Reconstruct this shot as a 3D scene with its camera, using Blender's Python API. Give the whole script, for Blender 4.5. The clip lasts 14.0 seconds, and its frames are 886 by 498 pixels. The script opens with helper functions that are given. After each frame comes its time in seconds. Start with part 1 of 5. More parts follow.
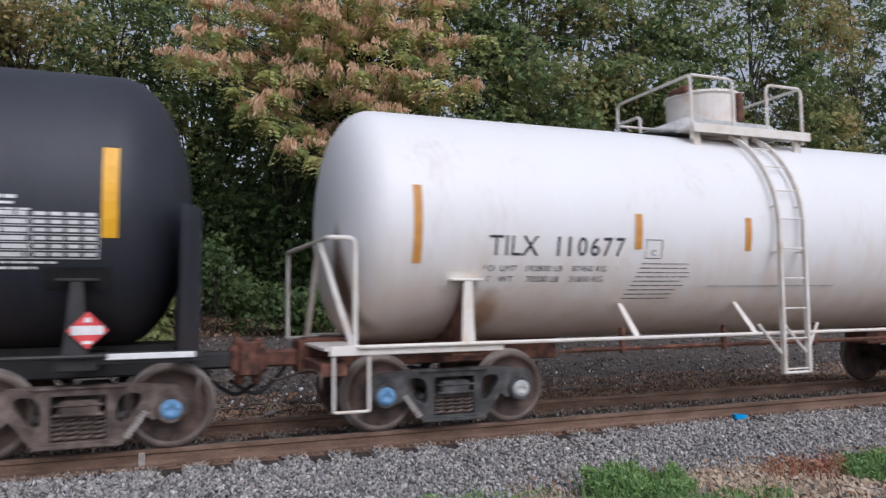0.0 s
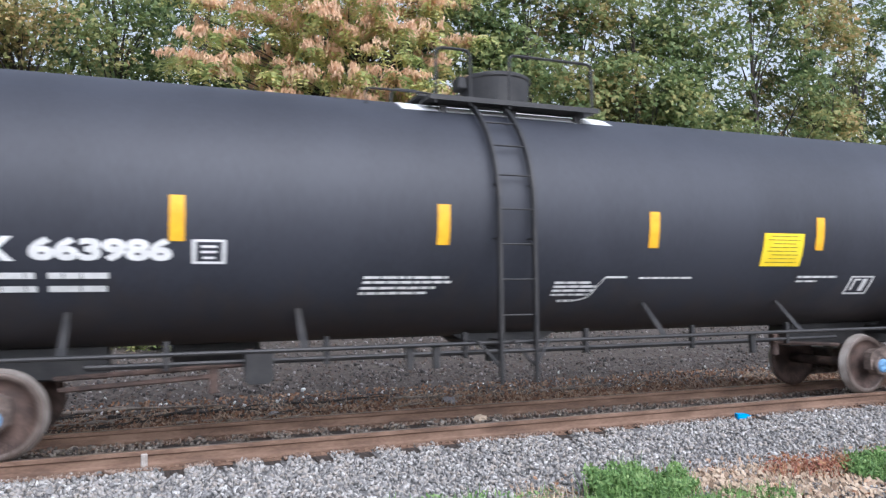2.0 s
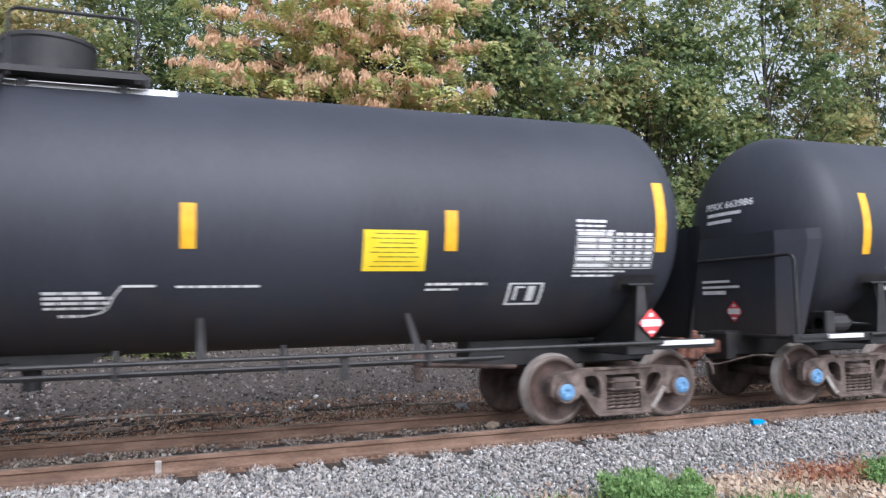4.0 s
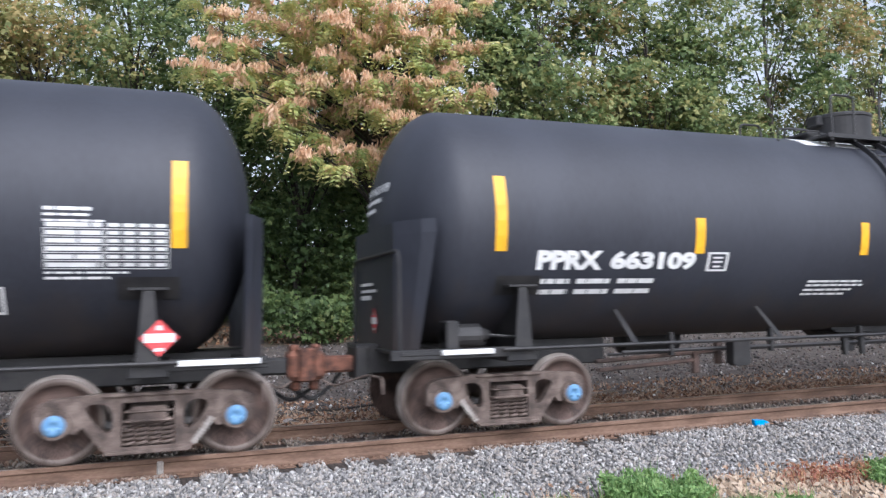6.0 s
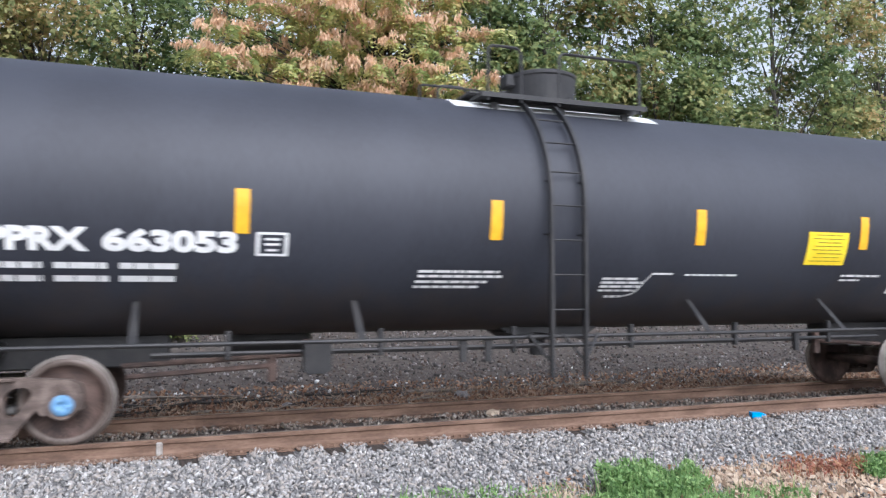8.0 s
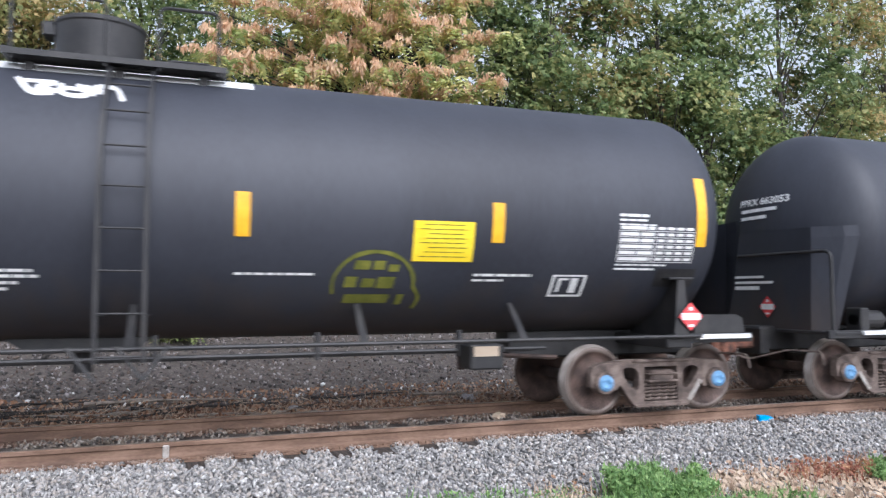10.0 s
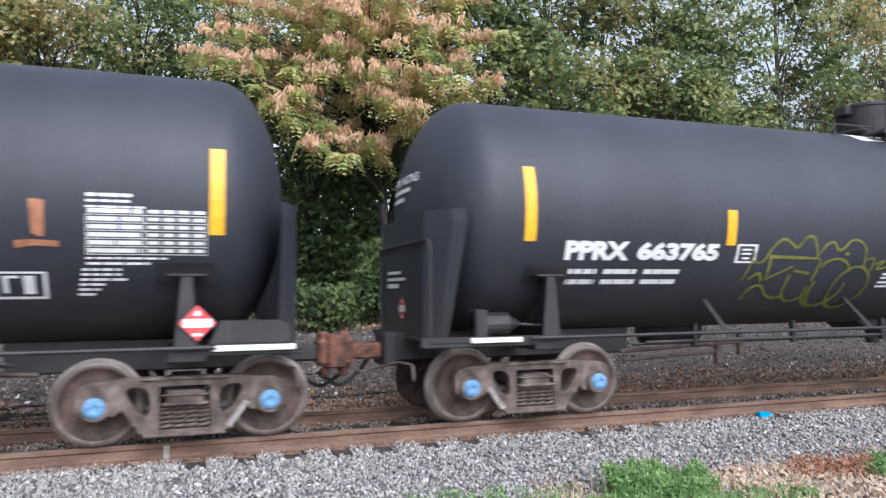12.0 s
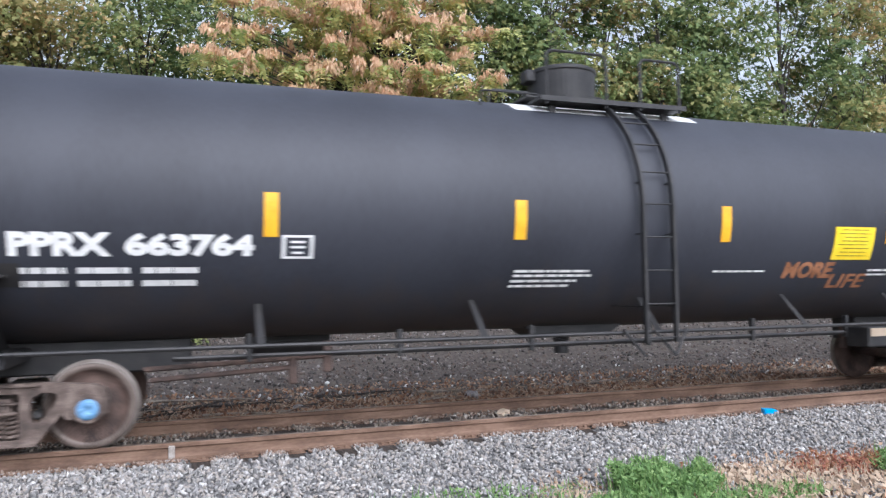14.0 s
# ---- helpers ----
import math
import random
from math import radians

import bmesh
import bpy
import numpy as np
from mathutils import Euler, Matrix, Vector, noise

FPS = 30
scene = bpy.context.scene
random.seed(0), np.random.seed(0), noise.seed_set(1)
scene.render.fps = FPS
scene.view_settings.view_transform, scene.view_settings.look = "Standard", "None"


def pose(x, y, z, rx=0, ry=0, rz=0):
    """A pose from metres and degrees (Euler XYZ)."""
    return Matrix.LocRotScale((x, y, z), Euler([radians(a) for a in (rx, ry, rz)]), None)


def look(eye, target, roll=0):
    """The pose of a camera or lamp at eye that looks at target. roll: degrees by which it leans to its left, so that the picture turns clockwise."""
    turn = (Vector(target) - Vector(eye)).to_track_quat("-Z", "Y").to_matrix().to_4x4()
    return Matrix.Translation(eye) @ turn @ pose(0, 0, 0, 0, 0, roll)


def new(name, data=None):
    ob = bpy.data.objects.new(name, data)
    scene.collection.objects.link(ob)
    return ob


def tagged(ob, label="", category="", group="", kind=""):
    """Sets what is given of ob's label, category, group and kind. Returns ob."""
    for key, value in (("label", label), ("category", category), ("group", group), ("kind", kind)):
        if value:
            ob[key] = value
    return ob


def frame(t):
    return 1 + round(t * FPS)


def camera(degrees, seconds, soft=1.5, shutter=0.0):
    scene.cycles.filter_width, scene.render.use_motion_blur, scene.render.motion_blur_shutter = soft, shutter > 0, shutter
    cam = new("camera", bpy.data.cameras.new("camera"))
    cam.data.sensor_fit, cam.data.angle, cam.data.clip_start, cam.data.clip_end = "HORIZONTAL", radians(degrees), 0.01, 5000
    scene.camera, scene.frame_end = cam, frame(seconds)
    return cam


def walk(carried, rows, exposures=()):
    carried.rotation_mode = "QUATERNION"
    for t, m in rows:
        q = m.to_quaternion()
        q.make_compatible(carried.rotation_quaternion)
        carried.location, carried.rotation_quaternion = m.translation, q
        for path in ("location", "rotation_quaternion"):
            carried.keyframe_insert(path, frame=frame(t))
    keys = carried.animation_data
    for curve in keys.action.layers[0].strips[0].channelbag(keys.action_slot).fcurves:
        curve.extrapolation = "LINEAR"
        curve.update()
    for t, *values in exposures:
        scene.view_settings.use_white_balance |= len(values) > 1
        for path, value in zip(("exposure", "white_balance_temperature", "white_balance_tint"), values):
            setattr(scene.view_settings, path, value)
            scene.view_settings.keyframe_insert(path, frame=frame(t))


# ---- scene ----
# camera: carried in the hand, nearly still, beside the track
CAM = (0.0, -9.441, 1.62)
AIM = [(0, 20.978, 3.789, -0.551),
       (0.5, 20.859, 3.763, -0.555),
       (1, 20.785, 3.768, -0.548),
       (1.5, 20.848, 3.677, -0.651),
       (2, 20.846, 3.795, -0.728),
       (2.5, 20.713, 3.999, -0.815),
       (3, 20.365, 4.132, -0.914),
       (5.5, 19.805, 4.380, -0.993),
       (6, 19.804, 4.336, -1.002),
       (6.5, 19.600, 4.174, -0.904),
       (7, 19.382, 3.790, -0.481),
       (7.5, 19.606, 3.483, -0.118),
       (8, 19.697, 3.339, 0.014),
       (10.5, 19.183, 3.585, -0.040),
       (11, 19.313, 3.538, -0.172),
       (11.5, 19.335, 3.485, -0.280),
       (12, 19.306, 3.468, -0.416),
       (12.5, 19.277, 3.457, -0.429),
       (13, 19.222, 3.418, -0.483),
       (13.5, 19.191, 3.368, -0.630),
       (14, 19.049, 3.355, -0.783)]
cam = camera(62.67, 14.0, soft=1.35, shutter=0.28)


def aim(yaw, pitch, roll):
    return pose(*CAM, 90 + pitch, 0, -yaw) @ pose(0, 0, 0, 0, 0, roll)


walk(cam, [(t, aim(a, b, c)) for t, a, b, c in AIM],
     exposures=[(0.0, -1.88, 5800, 16), (0.6, -1.75, 5780, 15), (1.2, -1.35, 5680, 14), (1.7, -0.88, 5660, 13), (3.2, -0.90, 5740, 14), (5.3, -0.90, 5740, 14), (7.0, -0.84, 5720, 13), (14.0, -0.86, 5720, 13)])

# overcast daylight
world = bpy.data.worlds.new("sky")
scene.world = world
world.use_nodes = True
wn = world.node_tree.nodes
sky = wn.new("ShaderNodeTexSky")
sky.sky_type = "NISHITA"
sky.sun_disc = False
sky.sun_elevation, sky.sun_rotation = radians(43), radians(171)
sky.air_density, sky.dust_density, sky.ozone_density = 1.0, 4.0, 1.0
hsv = wn.new("ShaderNodeHueSaturation")
hsv.inputs["Saturation"].default_value = 0.28
hsv.inputs["Value"].default_value = 3.7
world.node_tree.links.new(sky.outputs[0], hsv.inputs["Color"])
world.node_tree.links.new(hsv.outputs[0], wn["Background"].inputs[0])
wn["Background"].inputs[1].default_value = 0.15
sun = new("sun", bpy.data.lights.new("sun", "SUN"))
sun.data.energy, sun.data.angle, sun.data.color = 1.2, radians(50), (1.0, 0.96, 0.91)
sun.matrix_world = look((5, -32, 30), (0, 0, 0))


# ---- materials ----
def mat(name, a, b, rough=0.7, scale=6.0, fine=60.0, metal=0.0, bump=0.2, dist=0.01, island=0.0, spec=0.5, trans=0.0, streak=(1, 1, 1), contrast=(0.35, 0.65)):
    """Two colours mixed by noise at two scales, with fine relief."""
    m = bpy.data.materials.new(name)
    m.use_nodes = True
    n, l = m.node_tree.nodes, m.node_tree.links
    p = n["Principled BSDF"]
    tc, mp = n.new("ShaderNodeTexCoord"), n.new("ShaderNodeMapping")
    mp.inputs["Scale"].default_value = streak
    l.new(tc.outputs["Object"], mp.inputs[0])
    big, small = n.new("ShaderNodeTexNoise"), n.new("ShaderNodeTexNoise")
    big.inputs["Scale"].default_value, small.inputs["Scale"].default_value = scale, fine
    big.inputs["Detail"].default_value, small.inputs["Detail"].default_value = 5, 4
    l.new(mp.outputs[0], big.inputs["Vector"])
    l.new(mp.outputs[0], small.inputs["Vector"])
    ad = n.new("ShaderNodeMath")
    ad.operation = "MULTIPLY_ADD"
    l.new(small.outputs[0], ad.inputs[0])
    ad.inputs[1].default_value = 0.4
    l.new(big.outputs[0], ad.inputs[2])
    mr = n.new("ShaderNodeMapRange")
    mr.inputs[1].default_value, mr.inputs[2].default_value = contrast[0] + 0.2, contrast[1] + 0.2
    l.new(ad.outputs[0], mr.inputs[0])
    fac = mr.outputs[0]
    if island:
        geo, mx = n.new("ShaderNodeNewGeometry"), n.new("ShaderNodeMath")
        mx.operation, mx.use_clamp = "MULTIPLY_ADD", True
        l.new(geo.outputs["Random Per Island"], mx.inputs[0])
        mx.inputs[1].default_value = island
        sc = n.new("ShaderNodeMath")
        sc.operation = "MULTIPLY"
        sc.inputs[1].default_value = 1 - island
        l.new(fac, sc.inputs[0])
        l.new(sc.outputs[0], mx.inputs[2])
        fac = mx.outputs[0]
    cr = n.new("ShaderNodeValToRGB")
    cr.color_ramp.elements[0].color, cr.color_ramp.elements[1].color = (*a, 1), (*b, 1)
    l.new(fac, cr.inputs[0])
    l.new(cr.outputs[0], p.inputs["Base Color"])
    p.inputs["Roughness"].default_value, p.inputs["Metallic"].default_value = rough, metal
    p.inputs["Specular IOR Level"].default_value = spec
    if bump:
        bp = n.new("ShaderNodeBump")
        bp.inputs["Strength"].default_value, bp.inputs["Distance"].default_value = bump, dist
        l.new(ad.outputs[0], bp.inputs["Height"])
        l.new(bp.outputs[0], p.inputs["Normal"])
    if trans:
        tr, ms = n.new("ShaderNodeBsdfTranslucent"), n.new("ShaderNodeMixShader")
        l.new(cr.outputs[0], tr.inputs[0])
        ms.inputs[0].default_value = trans
        l.new(p.outputs[0], ms.inputs[1])
        l.new(tr.outputs[0], ms.inputs[2])
        l.new(ms.outputs[0], n["Material Output"].inputs[0])
    return m


def grime(m, col, z0, z1):
    """Brown road dirt thrown up on the lower shell, streaked and uneven."""
    n, l = m.node_tree.nodes, m.node_tree.links
    p = n["Principled BSDF"]
    src = p.inputs["Base Color"].links[0].from_socket
    tc, sx = n.new("ShaderNodeTexCoord"), n.new("ShaderNodeSeparateXYZ")
    l.new(tc.outputs["Object"], sx.inputs[0])
    no, mp = n.new("ShaderNodeTexNoise"), n.new("ShaderNodeMapping")
    mp.inputs["Scale"].default_value = (2.2, 2.2, 0.5)
    no.inputs["Scale"].default_value, no.inputs["Detail"].default_value = 1.6, 6
    l.new(tc.outputs["Object"], mp.inputs[0])
    l.new(mp.outputs[0], no.inputs["Vector"])
    ad = n.new("ShaderNodeMath")
    ad.operation = "MULTIPLY_ADD"
    l.new(no.outputs[0], ad.inputs[0])
    ad.inputs[1].default_value = 1.3
    l.new(sx.outputs["Z"], ad.inputs[2])
    mr = n.new("ShaderNodeMapRange")
    mr.inputs[1].default_value, mr.inputs[2].default_value, mr.inputs[3].default_value, mr.inputs[4].default_value = z0 + 0.65, z1 + 0.65, 0.85, 0.0
    l.new(ad.outputs[0], mr.inputs[0])
    mx = n.new("ShaderNodeMix")
    mx.data_type = "RGBA"
    l.new(mr.outputs[0], mx.inputs[0])
    l.new(src, mx.inputs[6])
    mx.inputs[7].default_value = (*col, 1)
    l.new(mx.outputs[2], p.inputs["Base Color"])
    return m


def stops(m, cols):
    """Spread a material's ramp over several colours."""
    for nd in m.node_tree.nodes:
        if nd.type == "VALTORGB":
            r = nd.color_ramp
            while len(r.elements) > 1:
                r.elements.remove(r.elements[-1])
            r.elements[0].position, r.elements[0].color = 0.0, (*cols[0], 1)
            for i, c in enumerate(cols[1:], 1):
                r.elements.new(i / (len(cols) - 1)).color = (*c, 1)
    return m


M_BLACK = mat("black_tank_paint", (0.021, 0.023, 0.031), (0.033, 0.036, 0.047), 0.56, 0.8, 25, bump=0.05, dist=0.003, streak=(1, 1, 0.25), spec=0.5)
M_BLACK2 = mat("black_steel", (0.012, 0.012, 0.013), (0.03, 0.028, 0.027), 0.55, 4, 50, bump=0.15, dist=0.004)
M_WHITE = stops(mat("white_tank_paint", (0.8, 0.8, 0.79), (0.55, 0.47, 0.38), 0.42, 0.9, 14, bump=0.05, dist=0.003, streak=(1, 1, 0.3), contrast=(0.3, 0.95)),
                [(0.80, 0.80, 0.80), (0.78, 0.77, 0.75), (0.60, 0.52, 0.43)])
grime(M_WHITE, (0.66, 0.50, 0.37), 1.1, 2.4)
grime(M_BLACK, (0.050, 0.039, 0.033), 0.9, 1.8)


def rust_splash(m, centre, size, colour):
    """A soft brown splash of rust at one place of the thing's own space."""
    nt = m.node_tree
    bs = next(n for n in nt.nodes if n.type == "BSDF_PRINCIPLED")
    old = bs.inputs["Base Color"].links[0].from_socket
    tc = nt.nodes.new("ShaderNodeTexCoord")
    mp = nt.nodes.new("ShaderNodeMapping")
    mp.vector_type = "TEXTURE"
    mp.inputs["Location"].default_value = centre
    mp.inputs["Scale"].default_value = size
    nz = nt.nodes.new("ShaderNodeTexNoise")
    nz.inputs["Scale"].default_value = 3.0
    sp = nt.nodes.new("ShaderNodeTexGradient")
    sp.gradient_type = "SPHERICAL"
    ml = nt.nodes.new("ShaderNodeMath")
    ml.operation = "MULTIPLY"
    ml.use_clamp = True
    m2 = nt.nodes.new("ShaderNodeMath")
    m2.operation = "MULTIPLY"
    m2.inputs[1].default_value = 3.6
    mx = nt.nodes.new("ShaderNodeMix")
    mx.data_type = "RGBA"
    nt.links.new(tc.outputs["Object"], mp.inputs["Vector"])
    nt.links.new(mp.outputs["Vector"], sp.inputs["Vector"])
    nt.links.new(tc.outputs["Object"], nz.inputs["Vector"])
    nt.links.new(nz.outputs["Fac"], m2.inputs[0])
    nt.links.new(m2.outputs[0], ml.inputs[0])
    nt.links.new(sp.outputs["Fac"], ml.inputs[1])
    nt.links.new(ml.outputs[0], mx.inputs[0])
    nt.links.new(old, mx.inputs[6])
    mx.inputs[7].default_value = (*colour, 1)
    nt.links.new(mx.outputs[2], bs.inputs["Base Color"])


rust_splash(M_WHITE, (-0.42, -0.72, 1.75), (0.6, 0.26, 0.85), (0.10, 0.055, 0.035))
rust_splash(M_WHITE, (1.28, -1.1, 1.35), (0.24, 0.7, 0.45), (0.42, 0.27, 0.17))
M_WHITE2 = stops(mat("weathered_white_steel", (0.7, 0.67, 0.62), (0.3, 0.17, 0.1), 0.6, 5, 40, bump=0.15, dist=0.004, contrast=(0.45, 0.95)),
                 [(0.74, 0.70, 0.64), (0.66, 0.57, 0.47), (0.32, 0.18, 0.11)])
M_RUST = stops(mat("rust_brown_steel", (0.05, 0.03, 0.022), (0.17, 0.08, 0.05), 0.85, 7, 60, bump=0.5), [(0.055, 0.028, 0.02), (0.125, 0.052, 0.033), (0.21, 0.09, 0.056)])
M_FRAME = stops(mat("grimy_cast_steel", (0.05, 0.04, 0.035), (0.16, 0.12, 0.10), 0.8, 5, 60, bump=0.4, dist=0.006), [(0.055, 0.04, 0.033), (0.122, 0.09, 0.074), (0.21, 0.163, 0.137)])
M_FRAME2 = stops(mat("dark_cast_steel", (0.03, 0.03, 0.03), (0.1, 0.1, 0.1), 0.75, 5, 60, bump=0.4, dist=0.006), [(0.03, 0.03, 0.03), (0.06, 0.058, 0.056), (0.11, 0.105, 0.1)])
M_WHEEL = stops(mat("wheel_steel", (0.04, 0.028, 0.022), (0.12, 0.075, 0.055), 0.7, 4, 50, metal=0.2, bump=0.3, dist=0.004), [(0.04, 0.027, 0.022), (0.078, 0.05, 0.04), (0.135, 0.088, 0.07)])
# polished tread; the sky's gleam on it is put into the pale colour
M_TREAD = mat("sky_lit_polished_tread", (0.24, 0.205, 0.18), (0.40, 0.36, 0.325), 0.5, 5, 60, metal=0.2, bump=0.1)
# worn rim face, coloured paler than the wheel for reflected sky as well
M_RIM = mat("sky_lit_worn_rim", (0.085, 0.062, 0.05), (0.17, 0.135, 0.115), 0.5, 4, 60, metal=0.3, bump=0.1)
M_BLUE = mat("blue_bearing_cap", (0.10, 0.24, 0.43), (0.18, 0.36, 0.56), 0.5, 9, 60, bump=0.1)
M_GREYCAP = mat("grey_bearing_cap", (0.35, 0.36, 0.36), (0.55, 0.55, 0.53), 0.55, 9, 60, bump=0.1)
M_YELLOW = mat("yellow_reflector", (0.78, 0.38, 0.01), (0.88, 0.47, 0.02), 0.4, 7, 70, bump=0.0)
M_AMBER = mat("faded_amber_reflector", (0.50, 0.22, 0.04), (0.62, 0.30, 0.07), 0.5, 7, 70, bump=0.0)
M_SIGN = mat("yellow_panel", (0.85, 0.60, 0.01), (0.92, 0.68, 0.03), 0.5, 4, 40, bump=0.0)
M_MARK = mat("white_stencil_paint", (0.66, 0.66, 0.64), (0.80, 0.80, 0.78), 0.6, 8, 60, bump=0.0)
M_INK = mat("black_stencil_paint", (0.03, 0.03, 0.035), (0.06, 0.06, 0.065), 0.6, 8, 60, bump=0.0)
M_RED = mat("red_placard", (0.62, 0.04, 0.05), (0.72, 0.08, 0.08), 0.45, 8, 60, bump=0.0)
M_TAG = mat("yellow_green_spray", (0.09, 0.10, 0.012), (0.20, 0.20, 0.03), 0.6, 6, 30, bump=0.0, contrast=(0.25, 0.75))
M_TAG2 = mat("brown_orange_spray", (0.20, 0.075, 0.03), (0.44, 0.2, 0.1), 0.6, 6, 30, bump=0.0, contrast=(0.25, 0.75))
M_RAIL = stops(mat("rusty_rail", (0.10, 0.05, 0.03), (0.2, 0.11, 0.07), 0.8, 5, 50, bump=0.35, dist=0.004, streak=(0.3, 1, 1)), [(0.095, 0.055, 0.036), (0.148, 0.088, 0.057), (0.205, 0.128, 0.087)])
M_RAILTOP = mat("worn_rail_head", (0.20, 0.15, 0.12), (0.33, 0.28, 0.25), 0.4, 3, 60, metal=0.5, bump=0.1, streak=(0.2, 1, 1))
M_TIE = mat("creosoted_timber", (0.02, 0.016, 0.013), (0.08, 0.06, 0.048), 0.9, 6, 50, bump=0.8, streak=(6, 0.7, 2))
M_GRAVEL = stops(mat("ballast_bed", (0.06, 0.06, 0.06), (0.3, 0.3, 0.3), 0.95, 18, 90, bump=1.0, dist=0.03, contrast=(0.2, 0.8)), [(0.07, 0.068, 0.066), (0.17, 0.165, 0.16), (0.30, 0.29, 0.285)])
# darker and browner than the ballast bed; used from the track back
M_DARKGRAVEL = stops(mat("dark_brown_gravel_bed", (0.03, 0.03, 0.03), (0.15, 0.14, 0.13), 0.95, 9, 90, bump=1.0, dist=0.03, contrast=(0.2, 0.8)), [(0.04, 0.034, 0.03), (0.085, 0.07, 0.06), (0.15, 0.127, 0.11)])
M_STONE = stops(mat("grey_limestone_ballast", (0.1, 0.1, 0.1), (0.5, 0.5, 0.5), 0.9, 25, 120, bump=0.5, dist=0.01, island=0.85),
                [(0.10, 0.096, 0.092), (0.20, 0.194, 0.187), (0.28, 0.272, 0.262), (0.33, 0.29, 0.25), (0.38, 0.365, 0.345), (0.60, 0.585, 0.56)])
M_DARKSTONE = stops(mat("dark_brown_grey_ballast", (0.04, 0.04, 0.04), (0.25, 0.2, 0.17), 0.9, 25, 120, bump=0.5, dist=0.01, island=0.85),
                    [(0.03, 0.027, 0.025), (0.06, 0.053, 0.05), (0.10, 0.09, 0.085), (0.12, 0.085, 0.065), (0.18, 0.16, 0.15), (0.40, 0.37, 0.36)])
M_RUSTSTONE = stops(mat("rust_stained_ballast", (0.1, 0.06, 0.04), (0.3, 0.2, 0.15), 0.9, 25, 120, bump=0.5, dist=0.01, island=0.85),
                    [(0.09, 0.055, 0.038), (0.16, 0.10, 0.07), (0.22, 0.15, 0.11), (0.28, 0.21, 0.165), (0.36, 0.31, 0.27)])
M_MIDSTONE = stops(mat("dusty_ballast", (0.1, 0.09, 0.08), (0.3, 0.27, 0.24), 0.9, 25, 120, bump=0.5, dist=0.01, island=0.85),
                   [(0.05, 0.043, 0.038), (0.10, 0.086, 0.075), (0.16, 0.135, 0.115), (0.20, 0.155, 0.115), (0.27, 0.24, 0.21), (0.42, 0.38, 0.33)])
M_SOIL = stops(mat("soil_and_litter", (0.06, 0.045, 0.03), (0.2, 0.15, 0.1), 0.95, 3, 40, bump=0.8, dist=0.03), [(0.06, 0.05, 0.036), (0.11, 0.085, 0.06), (0.17, 0.13, 0.095)])
M_LITTER = stops(mat("fallen_leaves", (0.1, 0.06, 0.03), (0.3, 0.2, 0.1), 0.85, 20, 60, bump=0.0, island=0.9), [(0.06, 0.035, 0.024), (0.15, 0.075, 0.042), (0.27, 0.135, 0.07), (0.40, 0.28, 0.19), (0.10, 0.07, 0.052)])
M_BARK = mat("bark", (0.025, 0.021, 0.018), (0.075, 0.063, 0.053), 0.9, 5, 40, bump=0.9, dist=0.02, streak=(3, 3, 0.5))
M_TWIG = mat("pale_dead_wood", (0.16, 0.13, 0.10), (0.34, 0.29, 0.24), 0.9, 8, 60, bump=0.3)
M_GRASS = stops(mat("weed_green", (0.06, 0.14, 0.02), (0.2, 0.34, 0.06), 0.6, 6, 40, bump=0.0, island=0.8, trans=0.3), [(0.07, 0.14, 0.045), (0.13, 0.24, 0.07), (0.20, 0.33, 0.10), (0.31, 0.42, 0.17)])
M_REDWEED = stops(mat("reddish_dry_weed", (0.2, 0.07, 0.04), (0.4, 0.2, 0.1), 0.7, 6, 40, bump=0.0, island=0.8, trans=0.25), [(0.22, 0.07, 0.05), (0.33, 0.13, 0.08), (0.36, 0.22, 0.10)])
M_PALEWEED = stops(mat("straw_weed", (0.3, 0.2, 0.12), (0.5, 0.4, 0.25), 0.8, 6, 40, bump=0.0, island=0.8), [(0.28, 0.18, 0.12), (0.42, 0.32, 0.22), (0.5, 0.4, 0.3)])
M_PLASTIC = mat("blue_plastic", (0.0, 0.28, 0.62), (0.01, 0.36, 0.75), 0.35, 9, 60, bump=0.1)


def leafmat(name, cols):
    return stops(mat(name, cols[0], cols[-1], 0.55, 0.45, 2.2, bump=0.0, island=0.5, trans=0.45, spec=0.3, contrast=(0.34, 0.63)), cols)


L_GREEN = leafmat("green_maple_leaves", [(0.04, 0.068, 0.032), (0.09, 0.14, 0.055), (0.18, 0.245, 0.095), (0.32, 0.35, 0.14), (0.50, 0.44, 0.18)])
L_TURN = leafmat("turning_leaves", [(0.075, 0.10, 0.042), (0.18, 0.21, 0.075), (0.30, 0.31, 0.12), (0.46, 0.37, 0.16), (0.56, 0.34, 0.17)])
# greens for trees and bushes further in: the wood's shade is in the colour
L_DARK = leafmat("shaded_green_leaves", [(0.045, 0.075, 0.032), (0.085, 0.135, 0.052), (0.14, 0.20, 0.07), (0.24, 0.27, 0.10)])
L_FROND = leafmat("yellow_green_fronds", [(0.20, 0.27, 0.10), (0.36, 0.43, 0.16), (0.55, 0.56, 0.22), (0.76, 0.60, 0.28)])
L_BUSH = leafmat("olive_green_fronds", [(0.09, 0.13, 0.045), (0.18, 0.24, 0.08), (0.28, 0.33, 0.12), (0.40, 0.36, 0.16)])
L_SEED = leafmat("salmon_seed_clusters", [(0.50, 0.29, 0.17), (0.72, 0.48, 0.30), (0.84, 0.62, 0.44), (0.80, 0.62, 0.36)])


